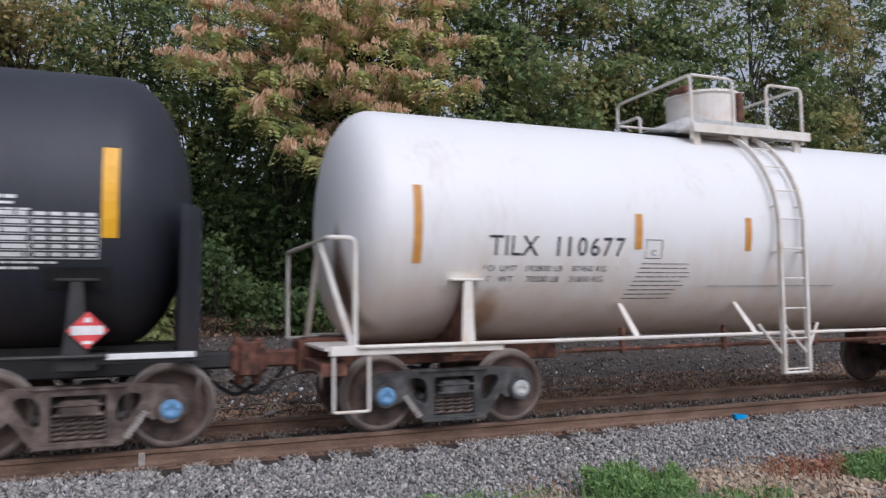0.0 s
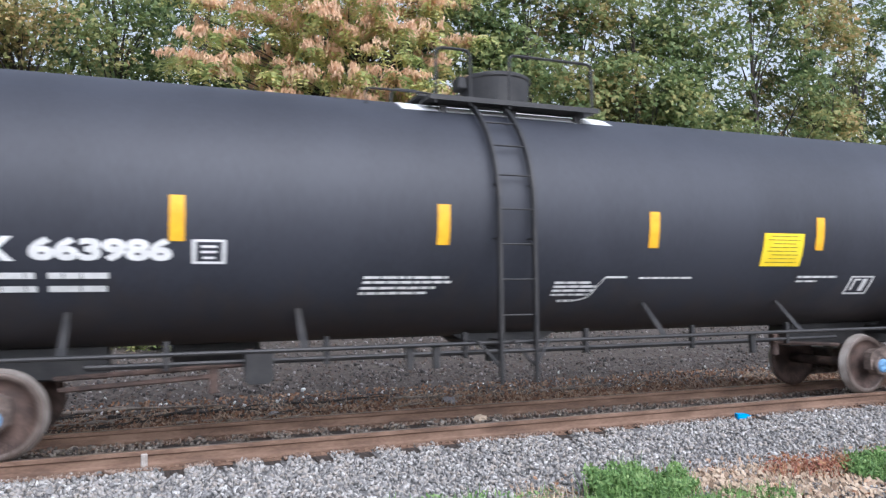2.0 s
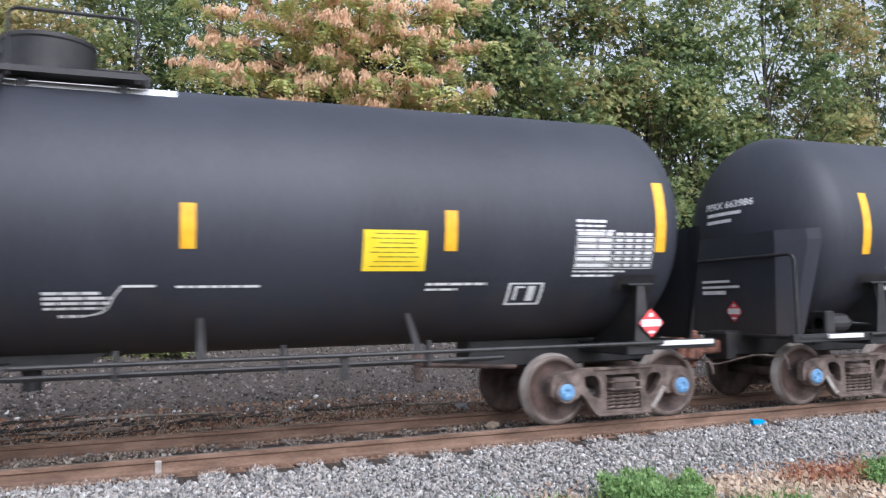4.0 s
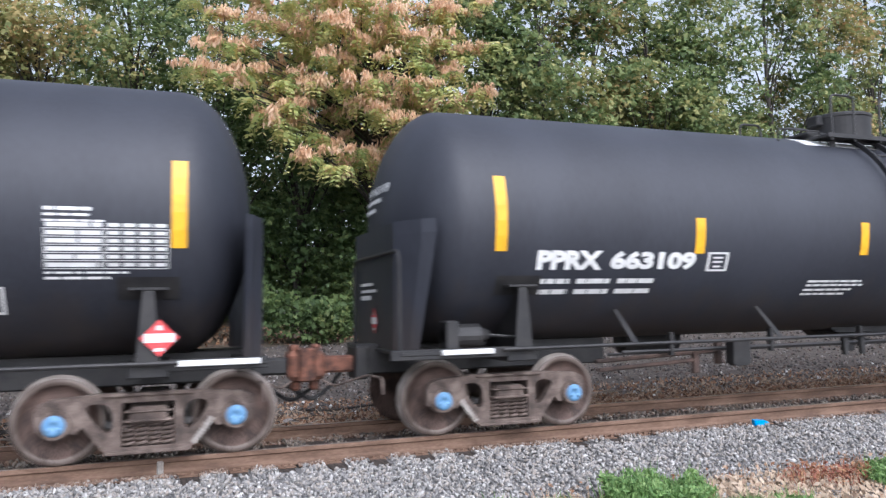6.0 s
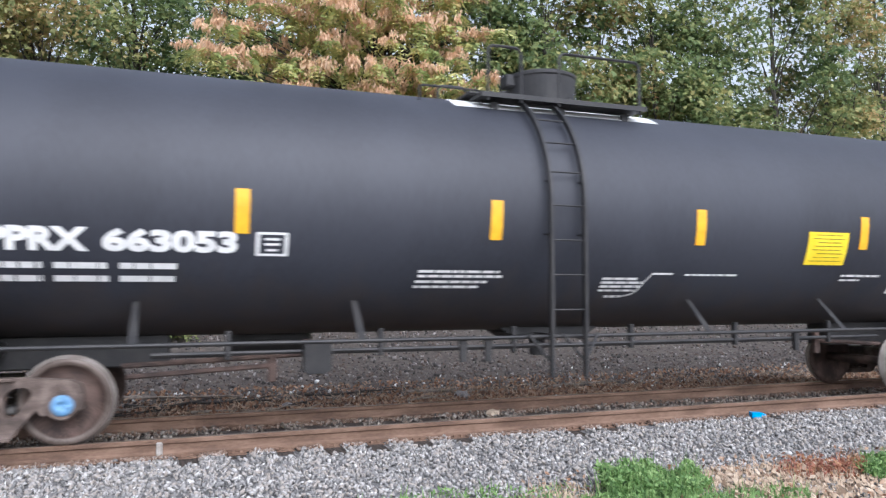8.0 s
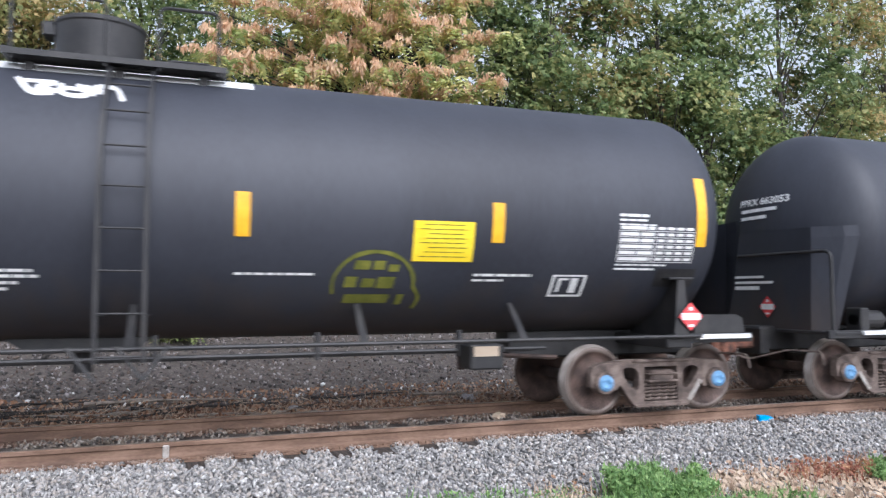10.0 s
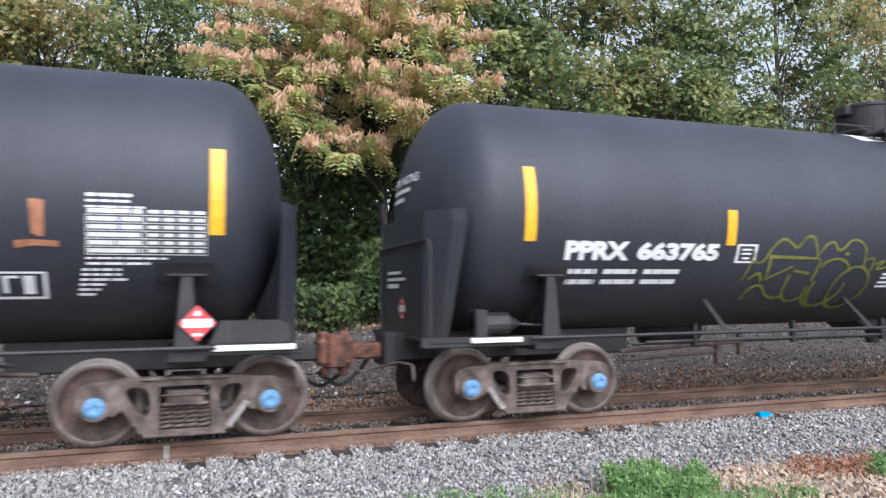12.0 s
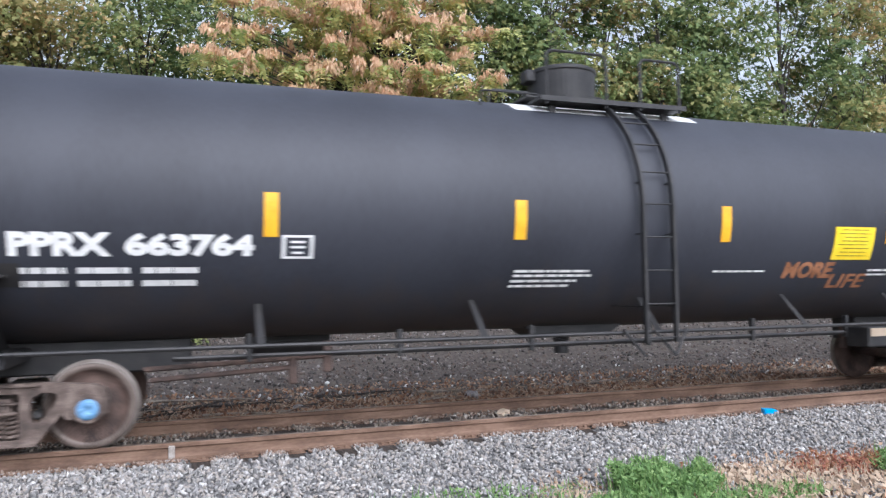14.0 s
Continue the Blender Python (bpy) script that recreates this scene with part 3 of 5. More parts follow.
def tank_mesh(R, zc, x0, x1, depth, n=96, flat=1.0):
    bm = bmesh.new()
    prof = []
    for k in range(13):
        a = math.pi / 2 * k / 12
        prof.append((x0 - depth * math.cos(a) ** flat, max(R * math.sin(a) ** flat, 0.02)))
    m = 18
    for k in range(1, m):
        prof.append((x0 + (x1 - x0) * k / m, R))
    for k in range(13):
        a = math.pi / 2 * (1 - k / 12)
        prof.append((x1 + depth * math.cos(a) ** flat, max(R * math.sin(a) ** flat, 0.02)))
    lathe(bm, prof, n, "x")
    bmesh.ops.translate(bm, vec=(0, 0, zc), verts=bm.verts[:])
    return bm


def ladder(car, R, zc, x0, x1, zlow, material, top_y=-0.75, first=0.06, rise=0.34):
    """Side ladder: upright below, then curved up over the tank."""
    ro = R + 0.10
    a_top = math.acos(-top_y / ro)
    arc = [(-ro * math.cos(a), zc + ro * math.sin(a)) for a in [a_top * k / 14 for k in range(15)]]
    line = [(-ro, zlow), (-ro, zc - 0.6)] + arc
    for x in (x0, x1):
        bm = bmesh.new()
        last = None
        for i, (y, z) in enumerate(line):
            q = Vector((line[min(i + 1, len(line) - 1)][0] - line[max(i - 1, 0)][0], line[min(i + 1, len(line) - 1)][1] - line[max(i - 1, 0)][1])).normalized()
            nn = Vector((q.y, -q.x)) * 0.036
            ring = [bm.verts.new((x - 0.02, y + nn.x, z + nn.y)), bm.verts.new((x + 0.02, y + nn.x, z + nn.y)), bm.verts.new((x + 0.02, y - nn.x, z - nn.y)), bm.verts.new((x - 0.02, y - nn.x, z - nn.y))]
            if last:
                for k in range(4):
                    bm.faces.new((last[k], last[(k + 1) % 4], ring[(k + 1) % 4], ring[k]))
            else:
                bm.faces.new(ring)
            last = ring
        bm.faces.new(last)
        bmesh.ops.recalc_face_normals(bm, faces=bm.faces[:])
        part("ladder_rail", bm, material, car)
    # rungs at an even climb
    d, step, nxt = 0.0, 0.42, first
    for (y0, z0), (y1, z1) in zip(line, line[1:]):
        seg = math.hypot(y1 - y0, z1 - z0)
        while nxt <= d + seg:
            t = (nxt - d) / seg
            bm = bmesh.new()
            tube(bm, [(x0, y0 + (y1 - y0) * t, z0 + (z1 - z0) * t), (x1, y0 + (y1 - y0) * t, z0 + (z1 - z0) * t)], 0.012, 6)
            part("ladder_rung", bm, material, car)
            nxt += step
        d += seg
    # diagonal struts at the foot
    for x, d in ((x0, -0.34), (x1, -0.34), (x1, 0.30)):
        bm = bmesh.new()
        tube(bm, [(x, -ro + 0.02, 0.78), (x + d * rise / 0.34, -ro + 0.10, 0.78 + 1.25 * rise)], 0.02, 6)
        part("ladder_strut", bm, material, car)
    # struts to the tank
    for z in (zlow + 0.45, zc - 0.35, zc + 0.3):
        for x in (x0, x1):
            bm = bmesh.new()
            box(bm, x - 0.02, x + 0.02, -ro, skin(R, zc, z) + 0.1, z - 0.008, z + 0.008)
            part("ladder_bracket", bm, material, car)


def coupler(car, x, s, sill=None, plate=None):
    """Draft shank, cast head with its knuckle, guard arm and lock lifter, and the striker round the shank."""
    def along(bm, u0, u1, y0, y1, z0, z1, bevel):
        box(bm, min(x + s * u0, x + s * u1), max(x + s * u0, x + s * u1), y0, y1, z0, z1, bevel)
    bm = bmesh.new()
    along(bm, -0.1, 0.50, -0.11, 0.11, 0.77, 0.98, 0.03)
    part("coupler_shank", bm, sill or M_RUST, car)
    bm = bmesh.new()
    along(bm, 0.40, 0.62, -0.20, 0.18, 0.70, 1.06, 0.05)
    along(bm, 0.56, 0.80, 0.06, 0.24, 0.74, 1.04, 0.05)
    along(bm, 0.44, 0.56, -0.12, 0.12, 1.03, 1.14, 0.03)
    along(bm, 0.46, 0.58, -0.08, 0.08, 0.56, 0.72, 0.03)
    head = part("coupler_head", bm, M_RUST, car, "rusty cast coupler head")
    bm = bmesh.new()
    lathe(bm, [(0.68, 0.075), (0.70, 0.10), (1.08, 0.10), (1.10, 0.075)], 14, "z")
    bmesh.ops.translate(bm, vec=(x + s * 0.66, -0.15, 0), verts=bm.verts[:])
    along(bm, 0.62, 0.80, -0.20, -0.04, 0.72, 1.05, 0.04)
    part("knuckle", bm, M_RUST, head)
    bm = bmesh.new()
    along(bm, -0.14, 0.03, -0.27, 0.27, 0.68, 1.10, 0.02)
    part("striker", bm, plate or sill or M_RUST, car)
    bm = bmesh.new()
    tube(bm, bend([(x, 0.3, 0.9), (x + s * 0.25, 0.3, 0.55), (x + s * 0.5, 0.25, 0.38), (x + s * 0.82, 0.2, 0.6)], 0.12), 0.028, 7)
    part("air_hose", bm, M_BLACK2, car)
    bm = bmesh.new()
    tube(bm, bend([(x + s * 0.55, 0.0, 0.74), (x + s * 0.3, -0.3, 0.62), (x, -0.75, 0.78), (x - s * 0.02, -1.38, 0.80), (x - s * 0.02, -1.42, 0.62)], 0.08), 0.014, 6)
    part("uncoupling_lever", bm, M_FRAME, car)


def underframe(car, xf, xr, axles, R, zc, material, sill_x, braces, board_z=1.075, post=0.12, under=None):
    under = under or material
    cf, cr = (axles[0] + axles[1]) / 2, (axles[2] + axles[3]) / 2
    for c, e, s in ((cf, xf, 1), (cr, xr, -1)):
        bm = bmesh.new()
        a, b = sorted((c - s * 1.9, e))
        box(bm, a, b, -0.23, 0.23, 0.74, 1.12, 0.02)
        part("stub_sill", bm, under, car)
        bm = bmesh.new()
        # body bolster: cross beam with tapered webs up to the tank
        box(bm, c - 0.2, c + 0.2, -1.45, 1.45, 0.92, 1.06, 0.015)
        for sy in (-1, 1):
            prism_yz(bm, [(sy * 0.3, 1.05), (sy * 1.46, 1.05), (sy * 1.46, 1.16), (sy * 1.40, 1.80), (sy * 1.28, 1.80)], c - 0.012, c + 0.012)
        part("body_bolster", bm, under, car)
        bm = bmesh.new()
        prism(bm, [(c - post, 1.05), (c + post, 1.05), (c + 0.05, 1.84), (c - 0.05, 1.84)], -1.50, -1.475, 0.0)
        box(bm, c - 0.19, c + 0.19, -1.51, -1.36, 1.81, 1.84, 0.006)
        part("bolster_post", bm, material, car)
        # the tank's saddle pad above the post
        bm = bmesh.new()
        decal(bm, R, zc, c - 0.30, c + 0.30, 1.72, 1.95, 0.012)
        part("saddle_pad", bm, material, car)
    # walkway edge along the side, its lower pipes and hangers
    for sy in (-1, 1):
        bm = bmesh.new()
        tube(bm, [(sill_x[0], sy * 1.53, board_z), (sill_x[1], sy * 1.53, board_z)], 0.024, 8)
        part("side_rail", bm, material, car)
    for x in braces:
        bm = bmesh.new()
        prism(bm, [(x - 0.045, board_z), (x + 0.045, board_z), (x + 0.035, 1.52), (x - 0.035, 1.52)], -1.535, -1.52)
        for v in bm.verts:
            if v.co.z > 1.3:
                v.co.y += 0.57
                v.co.y = min(v.co.y, skin(R, zc, 1.52) + 0.02)
        part("side_rail_brace", bm, material, car)
    return cf, cr


def prism_yz(bm, poly, x0, x1):
    a = [bm.verts.new((x0, y, z)) for y, z in poly]
    b = [bm.verts.new((x1, y, z)) for y, z in poly]
    fs = [bm.faces.new(a), bm.faces.new(b[::-1])]
    for i in range(len(poly)):
        j = (i + 1) % len(poly)
        fs.append(bm.faces.new((a[j], a[i], b[i], b[j])))
    bmesh.ops.recalc_face_normals(bm, faces=fs)


def brake_rods(car, x0, x1, material, z=0.93):
    bm = bmesh.new()
    tube(bm, [(x0, -0.95, z), (x1, -0.95, z)], 0.026, 7)
    part("brake_pipe", bm, material, car)
    bm = bmesh.new()
    tube(bm, [(x0, -0.6, z - 0.05), (x1, -0.6, z - 0.05)], 0.02, 6)
    part("brake_rod", bm, material, car)
    k = 0
    x = x0 + 0.8
    while x < x1:
        bm = bmesh.new()
        box(bm, x - 0.03, x + 0.03, -0.99, -0.91, z - 0.07, 1.18, 0.005)
        part("pipe_hanger", bm, material, car)
        x += 1.75
        k += 1


def placard(car, x, z, y, h=0.185, facing="y"):
    def quad(bm, pts, d):
        if facing == "y":
            bm.faces.new([bm.verts.new((x + u, y - d, z + w)) for u, w in pts])
        else:
            bm.faces.new([bm.verts.new((y - d, x + u, z + w)) for u, w in pts])
    bm = bmesh.new()
    quad(bm, [(-h, 0), (0, -h), (h, 0), (0, h)], 0.0)
    p = part("placard", bm, M_RED, car, "red and white diamond hazard placard")
    bm = bmesh.new()
    quad(bm, [(-h * 0.78, -0.045), (h * 0.78, -0.045), (h * 0.78, 0.045), (-h * 0.78, 0.045)], 0.004)
    quad(bm, [(-0.05, -h * 0.72), (0.05, -h * 0.72), (0.04, -h * 0.55), (-0.04, -h * 0.55)], 0.004)
    quad(bm, [(-0.035, h * 0.42), (0.035, h * 0.42), (0.02, h * 0.68), (-0.02, h * 0.68)], 0.004)
    part("placard_print", bm, M_MARK, p)


def top_fittings(car, R, zc, xm, x0, x1, material, hatch_mat, deck_mat, stripe=True, rail_h=0.62, hx=None, gap=(0, 0), tall=0.0):
    """Manway housing with lid, walkway round it and its guard rails."""
    zt = zc + R - 0.07
    hx = xm if hx is None else hx
    bm = bmesh.new()
    lathe(bm, [(zt - 0.06, 0.50), (zt + 0.08, 0.50), (zt + 0.08, 0.545), (zt + 0.13, 0.545), (zt + 0.13, 0.485), (zt + tall + 0.50, 0.50), (zt + tall + 0.52, 0.515), (zt + tall + 0.56, 0.515), (zt + tall + 0.585, 0.47), (zt + tall + 0.60, 0.2)], 40, "z")
    bmesh.ops.translate(bm, vec=(hx, 0, 0), verts=bm.verts[:])
    h = part("manway_housing", bm, hatch_mat, car)
    bm = bmesh.new()
    box(bm, hx - 0.62, hx - 0.46, -0.12, 0.12, zt + tall + 0.38, zt + tall + 0.56, 0.02)
    part("hinge", bm, hatch_mat, h)
    for k in range(8):
        a = math.tau * (k + 0.5) / 8
        bm = bmesh.new()
        u, w = math.cos(a), math.sin(a)
        tube(bm, [(hx + 0.525 * u, 0.525 * w, zt + 0.11), (hx + 0.525 * u, 0.525 * w, zt + 0.19)], 0.018, 6)
        part("eye_bolt", bm, hatch_mat, h)
    for s in (-1, 1):
        bm = bmesh.new()
        box(bm, x0, x1, s * 0.80 - 0.2, s * 0.80 + 0.2, zt - 0.04, zt - 0.005, 0.006)
        box(bm, x0, x1, s * 1.0 - 0.012, s * 1.0 + 0.012, zt - 0.06, zt + 0.005)
        part("walkway", bm, deck_mat, car)
        for x in (x0 + 0.25, (x0 + x1) / 2, x1 - 0.25):
            bm = bmesh.new()
            box(bm, x - 0.05, x + 0.05, s * 0.82 - 0.03, s * 0.82 + 0.03, zt - 0.42, zt - 0.08)
            part("walkway_bracket", bm, deck_mat, car)
    for x in (x0 + 0.18, x1 - 0.18):
        bm = bmesh.new()
        box(bm, x - 0.2, x + 0.2, -0.6, 0.6, zt + 0.08, zt + 0.11, 0.006)
        part("walkway", bm, deck_mat, car)
    for s in (-1, 1):
        y = s * 0.98
        for a, b in ((x0 + 0.1, gap[0] - 0.05), (gap[1] + 0.05, x1 - 0.1)):
            if abs(a - b) < 0.2:
                continue
            bm = bmesh.new()
            tube(bm, bend([(a, y, zt - 0.1), (a, y, zt + rail_h), (b, y, zt + rail_h), (b, y, zt - 0.1)], 0.1), 0.02, 6)
            part("guard_rail", bm, material, car)
    bm = bmesh.new()
    tube(bm, bend([(x0 - 0.75, -0.75, zt - 0.15), (x0 - 0.75, -0.75, zt + 0.08), (x0 + 0.1, -0.75, zt + 0.08), (x0 + 0.1, -0.75, zt - 0.1)], 0.06), 0.014, 6)
    part("grab_rail", bm, material, car)
    if stripe:
        bm = bmesh.new()
        n = 8
        a0, a1 = 1.0, 2.14
        for xs in ((x0 - 0.3, x1 + 0.3),):
            last = None
            for k in range(n + 1):
                a = a0 + (a1 - a0) * k / n
                cur = [bm.verts.new((xs[0], -(R + 0.004) * math.cos(a), zc + (R + 0.004) * math.sin(a))), bm.verts.new((xs[1], -(R + 0.004) * math.cos(a), zc + (R + 0.004) * math.sin(a)))]
                if last:
                    bm.faces.new((last[0], last[1], cur[1], cur[0]))
                last = cur
        part("top_coating", bm, M_MARK, car, "white painted band under the walkway")


def head_shield(car, R, zc, xe, s, material, wing=0.38):
    """Half-height steel plate before the tank's end, with wings swept back to its sides."""
    zt = zc - 0.10
    bm = bmesh.new()
    plan = [(-1.50, -wing), (-1.38, -wing * 0.63), (-1.0, 0.0), (1.0, 0.0), (1.38, -wing * 0.63), (1.50, -wing)]
    low = [(-1.22, -0.22), (-1.14, -0.14), (-0.95, 0.0), (0.95, 0.0), (1.14, -0.14), (1.22, -0.22)]
    rows = []
    for z, f in ((1.08, 0.0), (1.7, 0.45), (zt - 0.1, 1.0), (zt + 0.06, 0.93)):
        rows.append([(xe + s * (u[1] * (1 - f) + w[1] * f), u[0] * (1 - f) + w[0] * f, z) for u, w in zip(low, plan)])
    for d in (0.0, -0.014 * s):
        g = [[bm.verts.new((x + d, y, z)) for x, y, z in r] for r in rows]
        for r0, r1 in zip(g, g[1:]):
            for k in range(5):
                bm.faces.new((r0[k], r0[k + 1], r1[k + 1], r1[k]))
    bmesh.ops.recalc_face_normals(bm, faces=bm.faces[:])
    return part("head_shield", bm, material, car)


def end_rail(car, x, s, material, ztop=2.3):
    bm = bmesh.new()
    tube(bm, bend([(x, -1.40, 1.08), (x, -1.40, ztop), (x, 0.85, ztop), (x, 0.85, 1.08)], 0.14), 0.026, 8)
    part("end_handrail", bm, material, car)
    for sy in (-1, 1):
        bm = bmesh.new()
        box(bm, x - s * 0.5 if s > 0 else x, x if s > 0 else x - s * 0.5, sy * 0.3, sy * 1.45, 1.03, 1.075, 0.008)
        part("end_platform", bm, material, car)


def steps(car, x, material, zlow=0.42):
    bm = bmesh.new()
    tube(bm, bend([(x - 0.2, -1.46, 1.05), (x - 0.2, -1.46, zlow), (x + 0.2, -1.46, zlow), (x + 0.2, -1.46, 1.05)], 0.03), 0.018, 6)
    part("sill_step", bm, material, car)


def black_car(lead, L, number, kind, label):
    R, zc = 1.575, 2.665
    car = new("tank_car")
    car.location = (lead, 0, 0)
    tagged(car, label, "tank car", "cars of the train")
    axles = [0, -WB, -(L - WB), -L]
    bm = tank_mesh(R, zc, -(L - 0.24), -0.58, 0.80)
    part("tank", bm, M_BLACK, car, "matt black painted tank", True)
    underframe(car, 0.30, -(L + 0.88), axles, R, zc, M_BLACK2, (-(L - 0.6), -0.6), (-13.3, -10.95, -6.25, -3.9) if kind == 1 else (-12.45, -9.9, -7.5, -5.1, -3.15))
    brake_rods(car, -(L - 2.6), -2.6, M_BLACK2)
    coupler(car, 0.28, 1, M_BLACK2)
    coupler(car, -(L + 0.86), -1, plate=M_BLACK2)
    hs = head_shield(car, R, zc, 0.29, 1, M_BLACK, 0.22)
    hs2 = head_shield(car, R, zc, -(L + 0.58), -1, M_BLACK)
    trucks(car, axles, M_FRAME, "grimy", (0, 0, 0, 0))
    end_rail(car, -(L + 0.635), -1, M_BLACK2, 2.25)
    for s in (-1, 1):
        bm = bmesh.new()
        box(bm, *sorted((0.0, 0.30)), s * 0.25 if s > 0 else -1.45, 1.45 if s > 0 else -0.25, 1.02, 1.06, 0.008)
        part("end_platform", bm, M_BLACK2, car)
    # white sill plates over the end wheels, and corner steps
    for x0, x1 in ((-0.62, 0.22), (-L - 0.15, -L + 0.50)):
        bm = bmesh.new()
        box(bm, x0, x1, -1.50, -1.44, 1.03, 1.09, 0.006)
        part("white_sill_plate", bm, M_MARK, car, "white reflective sill plate")
        bm = bmesh.new()
        box(bm, min(x0, x1) - (0.4 if x0 > -2 else 0.6), max(x0, x1) + (0.08 if x0 > -2 else 0.4), -1.44, -1.36, 0.98, 1.10, 0.01)
        part("end_sill", bm, M_BLACK2, car)
    # brake cylinder and valve on the rear platform
    bm = bmesh.new()
    n0 = 0
    lathe(bm, [(-0.3, 0.09), (-0.28, 0.14), (0.16, 0.14), (0.18, 0.10), (0.3, 0.05)], 16, "x")
    bmesh.ops.translate(bm, vec=(-(L - 0.25), -1.22, 1.24), verts=bm.verts[:])
    box(bm, -(L + 0.05), -(L - 0.12), -1.36, -1.08, 1.06, 1.42, 0.02)
    tube(bm, [(-(L - 0.5), -1.22, 1.24), (-(L - 0.95), -1.3, 1.2), (-(L - 0.95), -1.3, 1.08)], 0.02, 6)
    part("brake_cylinder", bm, M_BLACK2, car)
    if kind == 1:
        lx, hx, px = (-8.68, -8.22), -7.93, (-9.3, -6.82)
        zl = 0.60
    else:
        lx, hx, px = (-7.80, -7.36), -8.0, (-8.85, -6.58)
        zl = 0.95
    ladder(car, R, zc, lx[0], lx[1], zl, M_BLACK2, first=0.38 if kind == 1 else 0.06, rise=0.26)
    top_fittings(car, R, zc, hx, px[0], px[1], M_BLACK2, M_BLACK2, M_BLACK2, hx=hx, gap=lx, tall=0.07 if kind == 2 else 0.0)
    # bottom outlet and its skid
    bm = bmesh.new()
    prism(bm, [(hx - 0.9, 1.16), (hx + 0.75, 1.16), (hx + 0.45, 0.97), (hx - 0.6, 0.97)], -0.35, 0.35, 0.01)
    tube(bm, [(hx - 0.1, 0, 1.0), (hx - 0.1, 0, 0.72)], 0.11, 12)
    tube(bm, bend([(hx - 0.4, -0.35, 0.95), (hx - 0.4, -0.9, 0.92), (hx + 0.3, -0.95, 0.92)], 0.05), 0.018, 6)
    part("bottom_outlet", bm, M_BLACK2, car)
    if kind == 2:
        bm = bmesh.new()
        prism(bm, [(-0.66, 1.10), (0.20, 1.10), (0.16, 1.30), (0.06, 1.345), (-0.56, 1.345)], -1.42, -1.12, 0.012)
        part("corner_housing", bm, M_BLACK2, car, "low black steel housing over the end sill")
        bm = bmesh.new()
        box(bm, -3.78, -3.35, -1.35, -0.95, 0.72, 1.02, 0.02)
        eb = part("equipment_box", bm, M_BLACK2, car)
        bm = bmesh.new()
        box(bm, -3.74, -3.42, -1.36, -1.352, 0.88, 1.0)
        part("equipment_plate", bm, M_PALEWEED, eb, "tan plate")
    if kind == 1:
        bm = bmesh.new()
        prism(bm, [(-11.55, 1.06), (-11.24, 1.06), (-11.24, 0.74), (-11.30, 0.70), (-11.50, 0.70), (-11.55, 0.74)], -1.26, -1.10, 0.01)
        part("valve_bracket", bm, M_BLACK2, car)
        for x in (-9.74, -9.42, -4.75):
            bm = bmesh.new()
            prism(bm, [(x - 0.05, 1.07), (x + 0.05, 1.07), (x + 0.035, 0.80), (x - 0.035, 0.80)], -1.50, -1.44, 0.006)
            part("rail_hanger", bm, M_BLACK2, car)
    for x0, x1, z in ((-(L - 4.3), -(L - 2.3), 0.86), (-(L - 3.9), -(L - 2.35), 0.74), (-3.7, -2.35, 0.84)):
        bm = bmesh.new()
        tube(bm, [(x0, -0.82, z + 0.03), (x1, -0.78, z - 0.05)], 0.03, 7)
        box(bm, x0 - 0.05, x0 + 0.05, -0.86, -0.78, z - 0.16, z + 0.20, 0.012)
        part("brake_lever", bm, M_WHEEL, car, "rusty brake lever and rod")
    bm = bmesh.new()
    lathe(bm, [(-0.55, 0.1), (-0.5, 0.2), (0.5, 0.2), (0.55, 0.1)], 16, "x")
    bmesh.ops.translate(bm, vec=(-(L - 4.0), 0.45, 1.0), verts=bm.verts[:])
    part("air_reservoir", bm, M_BLACK2, car)
    # reflectors
    for x, z0, z1 in ((-0.60, 2.24, 3.15), (-3.50, 2.23, 2.70), (-6.39 - 0.04 * (kind == 2), 2.23, 2.70), (-9.34 - 0.09 * (kind == 2), 2.23, 2.70), (-12.26 - 0.09 * (kind == 2), 2.23, 2.70), (-(L - 0.60), 2.24, 3.15)):
        bm = bmesh.new()
        decal(bm, R, zc, x - 0.075, x + 0.075, z0, z1, 0.008)
        part("reflector", bm, M_YELLOW, car, "yellow reflective strip")
    bm = bmesh.new()
    decal(bm, R, zc, -4.54, -3.80, 2.0, 2.46, 0.008)
    sg = part("notice_panel", bm, M_SIGN, car, "yellow notice panel with dark print")
    bm = bmesh.new()
    bars(bm, R, zc, [(-4.46 + 0.05 * (k % 3), -3.88 - 0.04 * (k % 2), 2.05 + 0.052 * k, 2.06 + 0.052 * k) for k in range(8)], 0.011, 0.015, 3)
    part("notice_print", bm, M_TAG, sg)
    # stencilled data
    q = -0.72 if kind == 1 else 0.09
    bm = bmesh.new()
    bars(bm, R, zc, [(-3.75, -2.98, 1.835, 1.865), (-3.75, -3.35, 1.775, 1.80)], seed=1)
    tagged(part("small_stencil", bm, M_MARK, car, "rows of small white stencil print"), kind="stuff")
    bm = bmesh.new()
    bars(bm, R, zc, [(q - 9.53, q - 8.5, 1.84, 1.87), (q - 9.53, q - 8.45, 1.785, 1.815), (q - 9.55, q - 8.62, 1.72, 1.75), (q - 9.56, q - 8.7, 1.66, 1.69)], seed=2)
    tagged(part("small_stencil", bm, M_MARK, car, "rows of small white stencil print"), kind="stuff")
    bm = bmesh.new()
    bars(bm, R, zc, [(-6.5, -5.65, 1.83, 1.855)], seed=4)
    tagged(part("small_stencil", bm, M_MARK, car, "rows of small white stencil print"), kind="stuff")
    if kind == 1:
        bm = bmesh.new()
